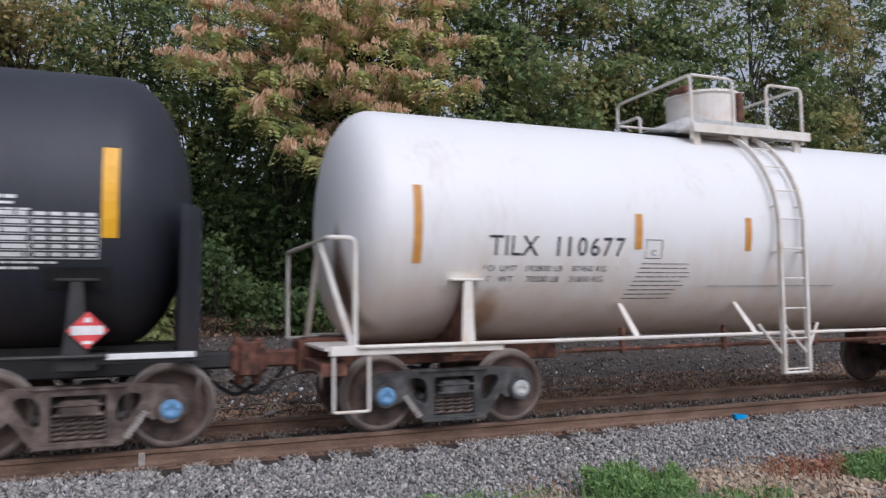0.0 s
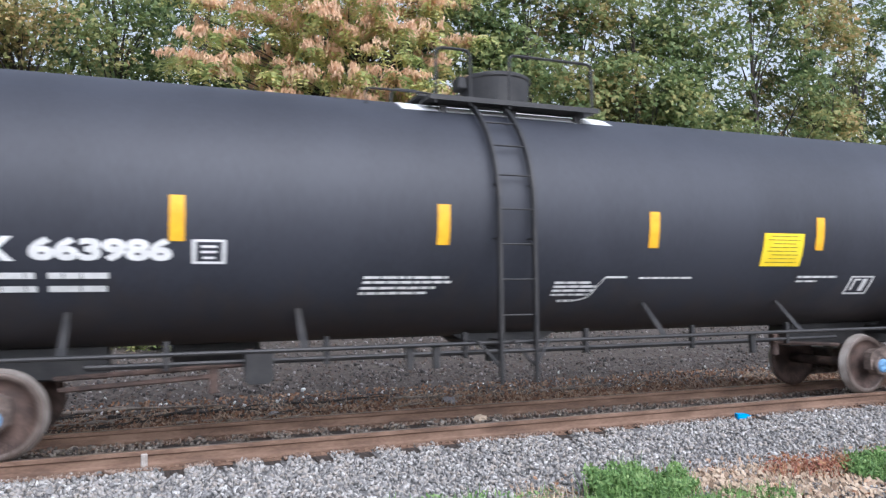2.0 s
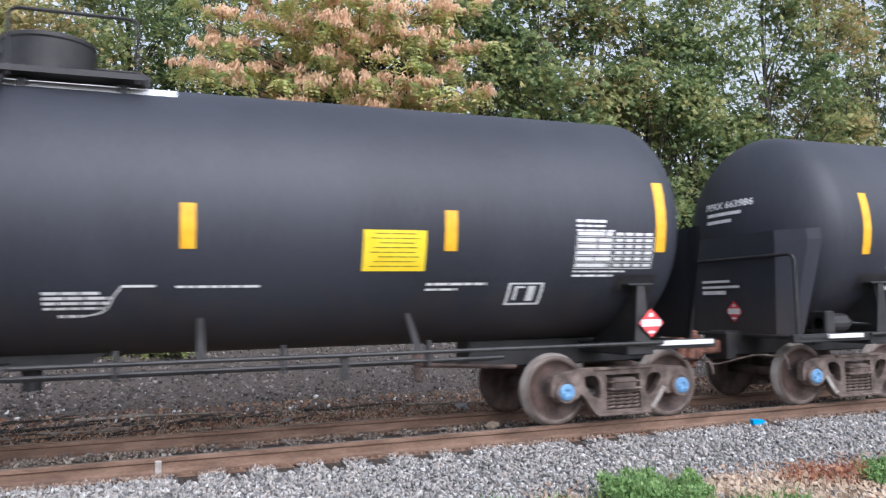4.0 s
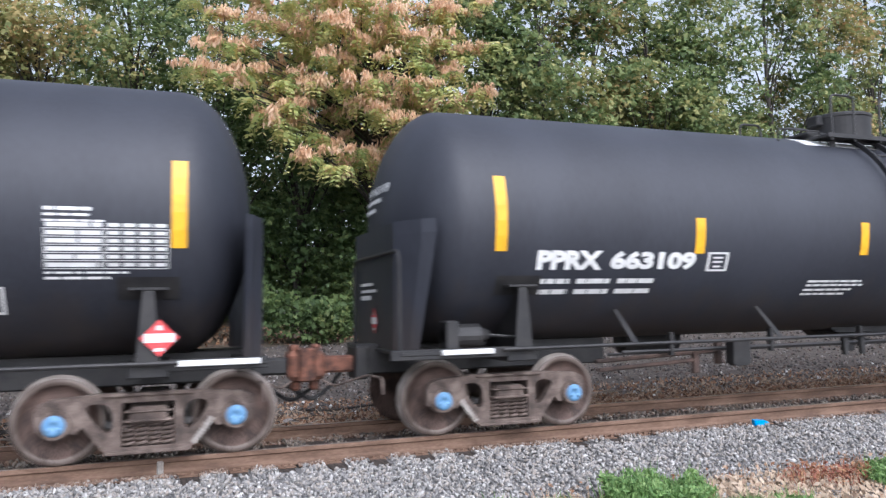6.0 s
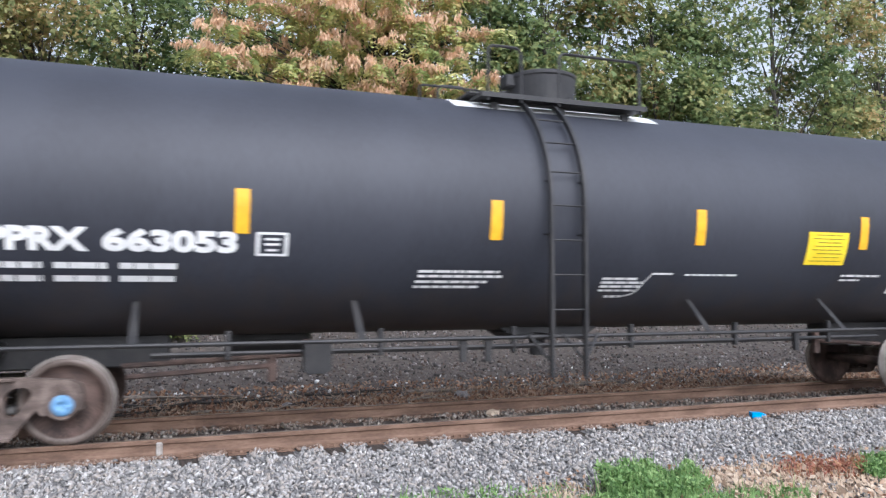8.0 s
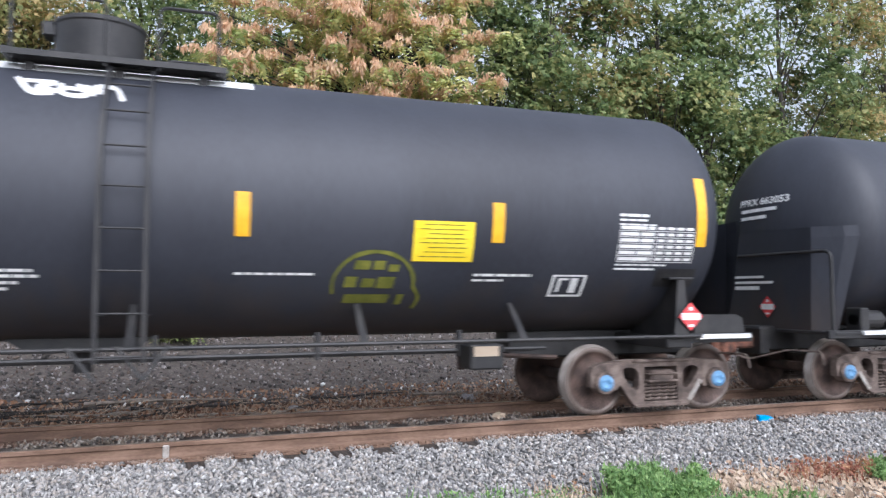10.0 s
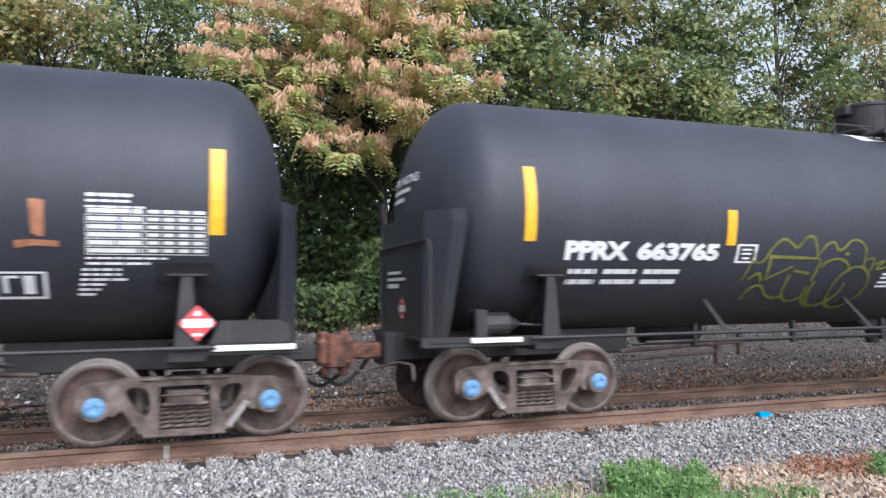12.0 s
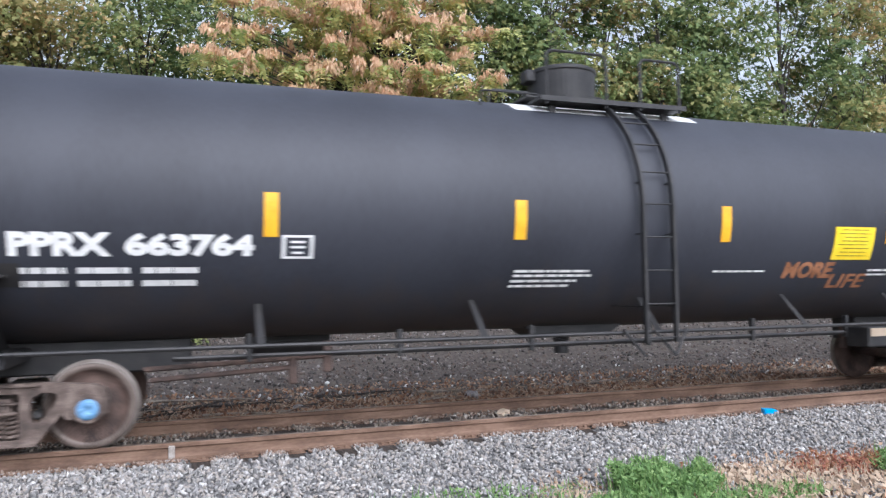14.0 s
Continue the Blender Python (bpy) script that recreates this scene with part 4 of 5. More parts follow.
        bars(bm, R, zc, [(-7.75, -7.2, 1.77, 1.80), (-7.75, -7.12, 1.72, 1.75), (-7.75, -7.15, 1.67, 1.70), (-7.75, -7.2, 1.62, 1.645), (-7.62, -7.38, 1.54, 1.57)], seed=5)
        stroke(bm, R, zc, [(-7.4, 1.55), (-7.2, 1.6), (-7.1, 1.75), (-7.02, 1.85)], 0.025)
        decal(bm, R, zc, -7.02, -6.7, 1.84, 1.865, 0.006, n=1)
        part("bottom_valve_stencil", bm, M_MARK, car)
    # data table beside the front reflector
    bm = bmesh.new()
    for z0, z1, x0, x1 in ((2.60, 2.635, -1.84, -1.42), (2.545, 2.57, -1.84, -1.40), (2.49, 2.51, -1.84, -1.3), (1.93, 1.955, -1.84, -1.25), (1.985, 2.005, -1.84, -1.05)):
        bars(bm, R, zc, [(x0, x1, z0, z1)], seed=int(z0 * 100))
    for k in range(6):
        z = 2.03 + k * 0.078
        decal(bm, R, zc, -1.84, -0.70, z, z + 0.007, 0.006, n=1)
        bars(bm, R, zc, [(-1.82, -1.32, z + 0.02, z + 0.062)], seed=k, word=(0.2, 0.5))
        for j in range(4):
            decal(bm, R, zc, -1.27 + j * 0.145, -1.16 + j * 0.145, z + 0.025, z + 0.06, 0.006, n=1)
    for x in (-1.84, -1.30, -0.705):
        decal(bm, R, zc, x, x + 0.007, 2.03, 2.43, 0.006)
    part("data_table", bm, M_MARK, car, "white stencilled test-data table")
    # framed stencil box
    bm = bmesh.new()
    for qq in ((-2.68, -2.2, 1.59, 1.615), (-2.68, -2.2, 1.84, 1.86), (-2.68, -2.645, 1.615, 1.84), (-2.235, -2.2, 1.615, 1.84), (-2.59, -2.545, 1.65, 1.82), (-2.545, -2.45, 1.795, 1.82), (-2.41, -2.31, 1.64, 1.82)):
        decal(bm, R, zc, *qq, 0.006, n=2)
    part("stencil_box", bm, M_MARK, car)
    # reporting marks and class box
    w0 = -(L - 1.10)
    spell(car, letters("PPRX", w0, w0 + 0.92, 2.02, 2.255, R, zc, 0.055), M_MARK, "white stencilled lettering")
    spell(car, letters(number, w0 + 1.04, w0 + (2.35 if kind == 1 else 2.31), 2.02, 2.255, R, zc, 0.055), M_MARK, "white stencilled number")
    bm = bmesh.new()
    d = 0.07 if kind == 1 else -0.05
    for x0, x1, z0, z1 in ((-12.18, -11.84, 2.225, 2.25), (-12.18, -11.84, 2.0, 2.025), (-12.18, -12.14, 2.025, 2.225), (-11.88, -11.84, 2.025, 2.225), (-12.09, -11.93, 2.165, 2.19), (-12.09, -11.93, 2.11, 2.135), (-12.07, -11.95, 2.05, 2.075)):
        decal(bm, R, zc, x0 + d, x1 + d, z0, z1, 0.006, n=2)
    part("class_box", bm, M_MARK, car)
    for z in (1.88, 1.75):
        bm = bmesh.new()
        bars(bm, R, zc, [(w0, w0 + 0.5, z - 0.03, z + 0.03)], seed=int(z * 50), word=(0.1, 0.2))
        bars(bm, R, zc, [(w0 + 0.6, w0 + 1.1, z - 0.03, z + 0.03), (w0 + 1.2, w0 + 1.75, z - 0.03, z + 0.03)], gap=0.012, seed=int(z * 70), word=(0.06, 0.3))
        tagged(part("weight_stencil", bm, M_MARK, car), kind="stuff")
    placard(car, -0.78, 1.33, -1.54)
    # rear end stencils and placard on the plate
    bm = bmesh.new()
    xe = -(L + 0.602)
    for y0, y1, z0, z1 in ((-0.05, 0.6, 1.88, 1.92), (-0.25, 0.6, 1.79, 1.83), (0.05, 0.6, 1.69, 1.75)):
        bm.faces.new([bm.verts.new((xe, y, z)) for y, z in ((y0, z0), (y1, z0), (y1, z1), (y0, z1))])
    part("end_stencils", bm, M_MARK, hs2)
    placard(hs2, -0.12, 1.42, xe, 0.17, "x")
    # marks high on the rear head
    bm = bmesh.new()
    for y0, y1, z0 in ((-0.30, 0.50, 2.97), (-0.10, 0.50, 2.85)):
        last = None
        for j in range(9):
            y = y0 + (y1 - y0) * j / 8
            cur = []
            for z in (z0, z0 + 0.055):
                r = math.hypot(y, z - zc)
                cur.append(bm.verts.new((-(L - 0.24) - 0.80 * math.sqrt(1 - (r / R) ** 2) - 0.014, y, z)))
            if last:
                bm.faces.new((last[0], last[1], cur[1], cur[0]))
            last = cur
    part("head_stencils", bm, M_MARK, car)
    bm = letters("PPRX " + number, -0.52, 0.55, 3.08, 3.20, R, zc, 0.03, flat=0.0)
    for v in bm.verts:
        y, z = 0.03 - v.co.x, v.co.z
        v.co = (-(L - 0.24) - 0.80 * math.sqrt(1 - (math.hypot(y, z - zc) / R) ** 2) - 0.014, y, z)
    spell(car, bm, M_MARK, "white stencilled lettering on the head")
    return car, R, zc


def white_car(lead, label):
    """Older white car; its origin is its rear axle, +x to its front."""
    R, zc = 1.54, 2.56
    L = 11.7
    car = new("tank_car")
    car.location = (lead, 0, 0)
    tagged(car, label, "tank car", "cars of the train")
    axles = [L, L - WB, WB, 0]
    part("tank", tank_mesh(R, zc, 0.05, L - 0.05, 0.61, flat=0.8), M_WHITE, car, "white tank with brown road grime", True)
    for x in (1.9, 3.95, 6.1, 8.2):
        bm = bmesh.new()
        lathe(bm, [(x - 0.012, R + 0.0005), (x, R + 0.004), (x + 0.012, R + 0.0005)], 96, "x")
        bmesh.ops.translate(bm, vec=(0, 0, zc), verts=bm.verts[:])
        bmesh.ops.delete(bm, geom=[f for f in bm.faces if len(f.verts) > 4], context="FACES")
        part("weld_seam", bm, M_WHITE, car, smooth=True)
    underframe(car, L + 0.72, -0.80, axles, R, zc, M_WHITE2, (-0.45, L + 0.45), (3.25, 5.2, 8.3), post=0.085, under=M_RUST)
    brake_rods(car, 2.6, L - 2.6, M_RUST, 0.9)
    coupler(car, L + 0.70, 1)
    coupler(car, -0.86, -1)
    trucks(car, axles, M_FRAME2, "dark", (0, 0, 1, 0))
    # rear end: railing, diagonal braces, deck and steps
    xe = -0.76
    bm = bmesh.new()
    tube(bm, bend([(xe, 1.42, 1.05), (xe, 1.42, 2.3), (xe, -1.42, 2.3), (xe + 0.3, -1.42, 2.3), (xe + 0.3, -1.42, 1.05)], 0.1), 0.03, 8)
    part("end_handrail", bm, M_WHITE2, car)
    for y, z in ((-1.40, 1.06), (0.2, 1.06)):
        bm = bmesh.new()
        tube(bm, [(xe, -0.88, 2.28), (xe + (0.28 if y < 0 else 0.05), y, z)], 0.036, 8)
        part("diagonal_brace", bm, M_WHITE2, car)
    bm = bmesh.new()
    box(bm, xe - 0.05, xe + 0.45, -1.45, 1.45, 1.03, 1.07, 0.008)
    part("end_platform", bm, M_WHITE2, car)
    bm = bmesh.new()
    box(bm, xe, 1.35, -1.50, -1.44, 0.98, 1.09, 0.008)
    part("end_sill", bm, M_WHITE2, car)
    bm = bmesh.new()
    box(bm, -0.84, -0.54, -1.4, -0.3, 0.74, 0.9, 0.02)
    part("end_beam", bm, M_RUST, car)
    steps(car, -0.51, M_WHITE2, 0.36)
    ladder(car, R, zc, 5.57, 6.02, 0.52, M_WHITE2)
    bm = bmesh.new()
    tube(bm, [(5.57, -1.64, 0.53), (6.02, -1.64, 0.53)], 0.02, 6)
    part("ladder_rung", bm, M_WHITE2, car)
    hx = 5.72
    zt = zc + R
    bm = bmesh.new()
    lathe(bm, [(zt - 0.1, 0.63), (zt + 0.21, 0.63), (zt + 0.21, 0.57), (zt + 0.66, 0.57), (zt + 0.69, 0.60), (zt + 0.73, 0.59), (zt + 0.75, 0.2)], 32, "z")
    bmesh.ops.translate(bm, vec=(hx, 0, 0), verts=bm.verts[:])
    h = part("manway_housing", bm, M_WHITE2, car)
    bm = bmesh.new()
    box(bm, hx + 0.2, hx + 0.3, -0.60, -0.5, zt + 0.22, zt + 0.69, 0.01)
    part("lid_latch", bm, M_RUST, h)
    bm = bmesh.new()
    box(bm, hx - 0.6, hx - 0.35, -0.3, 0.1, zt + 0.7, zt + 0.82, 0.03)
    part("lid_hinge", bm, M_RUST, h)
    for s in (-1, 1):
        bm = bmesh.new()
        box(bm, 4.70, 6.95, s * 0.78 - 0.2, s * 0.78 + 0.2, zt - 0.04, zt, 0.006)
        box(bm, 4.70, 6.95, s * 0.98 - 0.012, s * 0.98 + 0.012, zt - 0.10, zt + 0.03)
        part("walkway", bm, M_WHITE2, car)
        for x in (4.85, 5.75, 6.8):
            bm = bmesh.new()
            box(bm, x - 0.06, x + 0.06, s * 0.85 - 0.03, s * 0.85 + 0.03, zt - 0.38, zt - 0.04)
            part("walkway_bracket", bm, M_WHITE2, car)
    bm = bmesh.new()
    prism(bm, [(4.25, zt - 0.02), (4.85, zt + 0.20), (6.5, zt + 0.20), (6.9, zt + 0.02)], -0.64, 0.64, 0.01)
    part("grey_deck", bm, M_GREYCAP, car, "grey steel deck plate")
    r, y = 0.024, 0.92
    for pts in ([(4.72, y, zt - 0.1), (4.72, y, zt + 0.76), (4.72, -y, zt + 0.76), (4.72, -y, zt - 0.2)],
                [(4.72, -y, zt + 0.76), (5.50, -y, zt + 0.76), (5.50, -y, zt)],
                [(6.16, -y, zt), (6.16, -y, zt + 0.74), (6.86, -y, zt + 0.74), (6.86, -y, zt - 0.15)],
                [(4.72, y, zt + 0.42), (4.72, 0.3, zt + 0.42), (4.72, 0.3, zt)],
                [(6.86, y, zt), (6.86, y, zt + 0.74), (6.86, -y + 0.06, zt + 0.74)],
                [(4.72, y, zt + 0.40), (6.86, y, zt + 0.40)]):
        bm = bmesh.new()
        tube(bm, bend(pts, 0.1), r, 8)
        part("guard_rail", bm, M_WHITE2, car)
    bm = bmesh.new()
    tube(bm, [(4.4, -1.25, 1.78), (7.2, -1.25, 1.78)], 0.01, 5)
    decal(bm, R, zc, 4.55, 6.9, 1.73, 1.75, 0.02, n=1)
    part("repair_seam", bm, M_GREYCAP, car)
    for x, z0, z1 in ((0.26, 2.02, 2.93), (3.30, 2.22, 2.68), (5.12, 2.22, 2.68), (L - 0.3, 2.02, 2.93)):
        bm = bmesh.new()
        decal(bm, R, zc, x - 0.055, x + 0.055, z0, z1, 0.008)
        part("reflector", bm, M_AMBER, car, "faded amber reflective strip")
    spell(car, letters("TILX", 1.17, 1.84, 2.12, 2.36, R, zc, 0.0), M_INK, "black stencilled lettering")
    for k, ch in enumerate("110677"):
        c, w = 2.09 + 0.187 * k + (0.03 if k == 0 else 0), 0.020 if ch == "1" else 0.068
        spell(car, letters(ch, c - w, c + w, 2.12, 2.36, R, zc, 0.01), M_INK, "black stencilled number")
    part("lettering", letters("LD  LMT   192800 LB    87450 KG", 1.13, 2.86, 1.93, 2.0, R, zc), M_INK, car)["kind"] = "stuff"
    part("lettering", letters("LT   WT     70200 LB    31850 KG", 1.11, 2.84, 1.80, 1.87, R, zc), M_INK, car)["kind"] = "stuff"
    bm = bmesh.new()
    for q in ((3.42, 3.68, 2.34, 2.348), (3.42, 3.68, 2.10, 2.108), (3.42, 3.428, 2.10, 2.348), (3.672, 3.68, 2.10, 2.348)):
        decal(bm, R, zc, *q, 0.006, n=2)
    bars(bm, R, zc, [(3.40 - 0.022 * k, 4.15 + 0.1 * (k in (2, 3, 5)) - 0.02 * k, 2.03 - 0.057 * k, 2.04 - 0.057 * k) for k in range(9)], seed=8)
    tagged(part("small_stencil", bm, M_INK, car, "rows of small black stencil print"), kind="stuff")
    part("lettering", letters("C", 3.51, 3.59, 2.14, 2.21, R, zc), M_INK, car)
    bm = bmesh.new()
    for k in range(3):
        z0 = 3.1 - 0.11 * k
        pts = []
        for y, z in ((-1.0, z0), (-0.45, z0), (-0.45, z0 + 0.03), (-1.0, z0 + 0.03)):
            rr = math.hypot(y, z - zc)
            pts.append(bm.verts.new((0.10 - 0.67 * math.sqrt(1 - (rr / R) ** 2) - 0.012, y, z)))
        bm.faces.new(pts)
    part("head_stencils", bm, M_INK, car)
    return car


L1, L2, GAP = 15.746, 15.93, 2.41
leads = [0.089]
for L in (L1, L1, L1, L2):
    leads.append(leads[-1] - L - GAP)
TRAIN = []
TRAIN.append(white_car(2.469, "weathered white tank car with black stencilled lettering and white ladder"))
NAMES = [("663986", 1, L1, "long black tank car with yellow reflectors and white stencils"),
         ("663109", 1, L1, "long black tank car with yellow reflectors and white stencils"),
         ("663053", 1, L1, "long black tank car with yellow reflectors and white stencils"),
         ("663765", 2, L2, "black tank car with yellow-green graffiti on its side"),
         ("663764", 2, L2, "black tank car with brown-orange graffiti on its side")]
for x, (num, kind, L, label) in zip(leads, NAMES):
    car, R_, ZC_ = black_car(x, L, num, kind, label)
    TRAIN.append(car)


def graffiti(car, R, zc, name, lines, w, material, label):
    bm = bmesh.new()
    for ln in lines:
        stroke(bm, R, zc, ln, w)
    part(name, bm, material, car, label)


def hump(cx, cz, rx, rz, a0, a1, n=8):
    return [(cx + rx * math.cos(radians(a0 + (a1 - a0) * k / n)), cz + rz * math.sin(radians(a0 + (a1 - a0) * k / n))) for k in range(n + 1)]


tagged_car = TRAIN[4]
graffiti(tagged_car, R_, ZC_, "graffiti", [
    [(-11.92, 2.14), (-11.95, 1.95), (-12.0, 1.76)], [(-11.92, 2.02), (-11.75, 2.02), (-11.62, 2.22), (-11.45, 2.33), (-11.3, 2.27), (-11.2, 2.22), (-11.05, 2.36), (-10.92, 2.36), (-10.84, 2.2), (-10.8, 2.08)],
    [(-11.65, 2.09), (-10.75, 2.07)], [(-11.62, 2.08), (-11.60, 1.76)], [(-11.60, 1.78), (-11.2, 1.96)], [(-11.15, 1.9), (-10.85, 1.86)], [(-10.72, 2.06), (-10.76, 1.75)],
    [(-11.9, 1.78), (-11.75, 1.86), (-11.66, 1.74)], [(-11.85, 1.50), (-11.78, 1.66), (-11.62, 1.69), (-11.48, 1.58), (-11.3, 1.52), (-11.1, 1.54)], [(-11.2, 1.85), (-11.18, 1.60), (-11.05, 1.49), (-10.9, 1.47), (-10.78, 1.52)],
    [(-10.8, 2.1), (-10.68, 2.26), (-10.55, 2.3), (-10.45, 2.2), (-10.35, 2.22), (-10.22, 2.33), (-10.05, 2.32), (-9.92, 2.2), (-9.88, 1.95)],
    hump(-10.4, 1.66, 0.30, 0.27, 160, 375), hump(-10.42, 1.84, 0.30, 0.23, 150, 10), hump(-10.45, 1.64, 0.33, 0.25, 170, 350), hump(-9.98, 1.66, 0.33, 0.30, 0, 360, 14), [(-9.85, 2.06), (-9.72, 2.08), (-9.72, 1.9)], [(-10.3, 2.14), (-10.22, 2.14)]], 0.046, M_TAG, "yellow-green sprayed graffiti outlines")
graffiti(tagged_car, R_, ZC_, "graffiti", [hump(-4.95, 1.72, 0.48, 0.38, 195, -5, 10), [(-4.48, 1.72), (-4.38, 1.58), (-4.42, 1.45)]], 0.05, M_TAG, "yellow-green sprayed outline")
bm = bmesh.new()
for x0, x1, z0, z1 in ((-5.2, -5.02, 1.90, 2.0), (-4.98, -4.85, 1.9, 2.0), (-4.8, -4.68, 1.88, 1.96), (-5.3, -5.16, 1.7, 1.82), (-5.1, -4.95, 1.7, 1.8), (-4.92, -4.72, 1.69, 1.82), (-5.28, -4.75, 1.52, 1.62), (-4.66, -4.58, 1.5, 1.62)):
    decal(bm, R_, ZC_, x0, x1, z0, z1, 0.007, 0.15, 2)
tagged(part("graffiti_fill", bm, M_TAG, tagged_car), kind="stuff")
graffiti(tagged_car, R_, ZC_, "graffiti", [[(-9.66, 2.0), (-9.5, 2.05), (-9.62, 1.93), (-9.42, 1.97), (-9.45, 2.06), (-9.3, 1.95), (-9.3, 2.05), (-9.12, 2.04), (-9.16, 1.93), (-9.3, 1.93)]], 0.04, M_TAG, "small yellow-green sprayed scrawl")
bm = bmesh.new()
for ln in ([(-8.66, 3.86), (-8.5, 3.68), (-8.3, 3.68)], [(-8.6, 3.82), (-8.3, 3.82), (-8.45, 3.74), (-8.2, 3.70)], [(-8.25, 3.82), (-8.2, 3.68), (-8.0, 3.68), (-8.0, 3.82)], [(-7.95, 3.68), (-7.9, 3.81), (-7.72, 3.80), (-7.64, 3.64)], [(-8.2, 3.76), (-7.8, 3.74)], [(-8.1, 3.82), (-7.9, 3.72)]):
    stroke(bm, R_, ZC_, ln, 0.075, 0.008)
part("graffiti", bm, M_MARK, tagged_car, "white painted scrawl high on the tank")
tagged_car = TRAIN[5]
part("graffiti", letters("MORE", -5.30, -4.42, 1.74, 1.97, R_, ZC_, 0.045), M_TAG2, tagged_car, "brown-orange sprayed lettering")
part("graffiti", letters("LIFE", -4.40, -3.72, 1.60, 1.80, R_, ZC_, 0.02), M_TAG2, tagged_car, "brown-orange sprayed lettering")
graffiti(tagged_car, R_, ZC_, "graffiti", [[(-2.30, 2.56), (-2.29, 2.4), (-2.28, 2.22)], [(-2.24, 2.55), (-2.24, 2.3), (-2.24, 2.2)], [(-2.46, 2.12), (-2.3, 2.14), (-2.08, 2.13)]], 0.085, M_TAG2, "brown-orange sprayed smear")
bm = bmesh.new()
bars(bm, R_, ZC_, [(-1.88 - 0.01 * k, -1.52 + 0.05 * (k == 2) - 0.05 * k * (k > 2), 1.87 - 0.05 * k, 1.895 - 0.05 * k) for k in range(6)], seed=31)
part("extra_stencils", bm, M_MARK, tagged_car)


# ---- ballast, litter and verge ----
stones("ballast_shoulder", 56000, (-3.2, 15), (-4.7, -0.86), 0.042, M_STONE, "pale grey angular ballast stones beside the near rail", lift=0.012, seed=2, keep=off_sleepers)
stones("ballast_along_rail", 8000, (-3.2, 24), (-0.96, -0.83), 0.04, M_RUSTSTONE, "rust-stained ballast stones packed against the near rail", lift=0.02, seed=9, keep=off_sleepers)
stones("ballast_along_far_rail", 5000, (-4, 26), (0.52, 0.69), 0.04, M_RUSTSTONE, "rust-stained ballast stones packed against the far rail", lift=0.02, seed=10)
stones("ballast_shoulder_far_along", 9000, (12, 60), (-3.4, -0.86), 0.075, M_STONE, "pale grey ballast stones further along the line", lift=0.01, seed=3)
stones("ballast_between_rails", 13000, (-5, 34), (-0.68, 0.68), 0.048, M_MIDSTONE, "dusty brown-grey ballast stones between the rails", lift=0.03, seed=4, keep=off_sleepers)
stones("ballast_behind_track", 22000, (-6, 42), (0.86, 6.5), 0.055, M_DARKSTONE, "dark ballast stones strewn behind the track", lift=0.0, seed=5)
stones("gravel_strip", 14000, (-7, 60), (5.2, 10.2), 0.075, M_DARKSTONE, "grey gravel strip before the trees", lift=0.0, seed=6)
stones("white_stones", 260, (-4, 20), (1.0, 5.5), 0.07, M_MARK, "scattered white stones behind the track", lift=0.015, seed=7)


def quads(P, A, B, base=0):
    """Flat rhombs at P with half axes A and B."""
    n = len(P)
    V = np.stack([P - A, P - B * 0.9 - A * 0.1, P + A, P + B * 0.9 - A * 0.1], 1).reshape(-1, 3)
    F = np.arange(n * 4).reshape(n, 4)
    return V, F


def unit(v):
    return v / np.maximum(np.linalg.norm(v, axis=-1, keepdims=True), 1e-6)


def leaf_quads(P, size, rg, tilt=0.7, droop=0.35, slim=0.55):
    n = len(P)
    N = unit(np.array([0, -0.6, 0.6]) + rg.normal(size=(n, 3)) * tilt)
    A = unit(np.cross(N, rg.normal(size=(n, 3)))) 
    A[:, 2] -= droop * rg.random(n)
    A = unit(A)
    B = unit(np.cross(N, A))
    s = (size * rg.uniform(0.6, 1.3, n))[:, None] * 0.5
    return quads(P, A * s, B * s * slim)


def maple_leaves(P, size, rg, lay=0.5, droop=0.35):
    """Three-lobed leaves at P, laid mostly face up and towards the open side."""
    n = len(P)
    N = unit(np.array([0, -0.5, 0.8]) + rg.normal(size=(n, 3)) * lay)
    A = unit(np.cross(N, rg.normal(size=(n, 3))))
    A[:, 2] -= droop * rg.random(n)
    A = unit(A)
    B = unit(np.cross(N, A))
    s = (size * rg.uniform(0.6, 1.25, n))[:, None] * 0.5
    curl = N * s * rg.uniform(-0.15, 0.35, n)[:, None]
    V = [P - A * s * 0.8]
    for a, w, ln in ((0.0, 0.42, 1.75), (0.95, 0.34, 1.35), (-0.95, 0.34, 1.35)):
        D = A * math.cos(a) + B * math.sin(a)
        E = B * math.cos(a) - A * math.sin(a)
        V += [V[0] + (D * ln * 0.5 + E * w) * s, V[0] + D * ln * s - curl, V[0] + (D * ln * 0.5 - E * w) * s]
    V = np.stack(V, 1).reshape(-1, 3)
    q = np.array([[0, 1, 2, 3], [0, 4, 5, 6], [0, 7, 8, 9]])
    F = (q[None] + (np.arange(n) * 10)[:, None, None]).reshape(-1, 4)
    return V, F


def litter(name, n, xr, yr, size, material, label, seed, slim=0.6):
    rg = np.random.default_rng(seed)
    x, y = xr[0] + (xr[1] - xr[0]) * rg.random(n) ** 1.2, rg.uniform(*yr, n)
    x += 0.5 * np.sin(y * 3.1)
    z = np.array([ground_z(a, b) for a, b in zip(x, y)]) + rg.uniform(0.025, 0.085, n)
    V, F = leaf_quads(np.stack([x, y, z], 1), size, rg, tilt=0.55, droop=0.2, slim=slim)
    tagged(raw(name, V, F, material), label, "leaves", kind="stuff")


litter("leaf_litter", 9000, (-6, 26), (1.0, 5.0), 0.085, M_LITTER, "brown fallen leaves lying behind the far rail", 11)
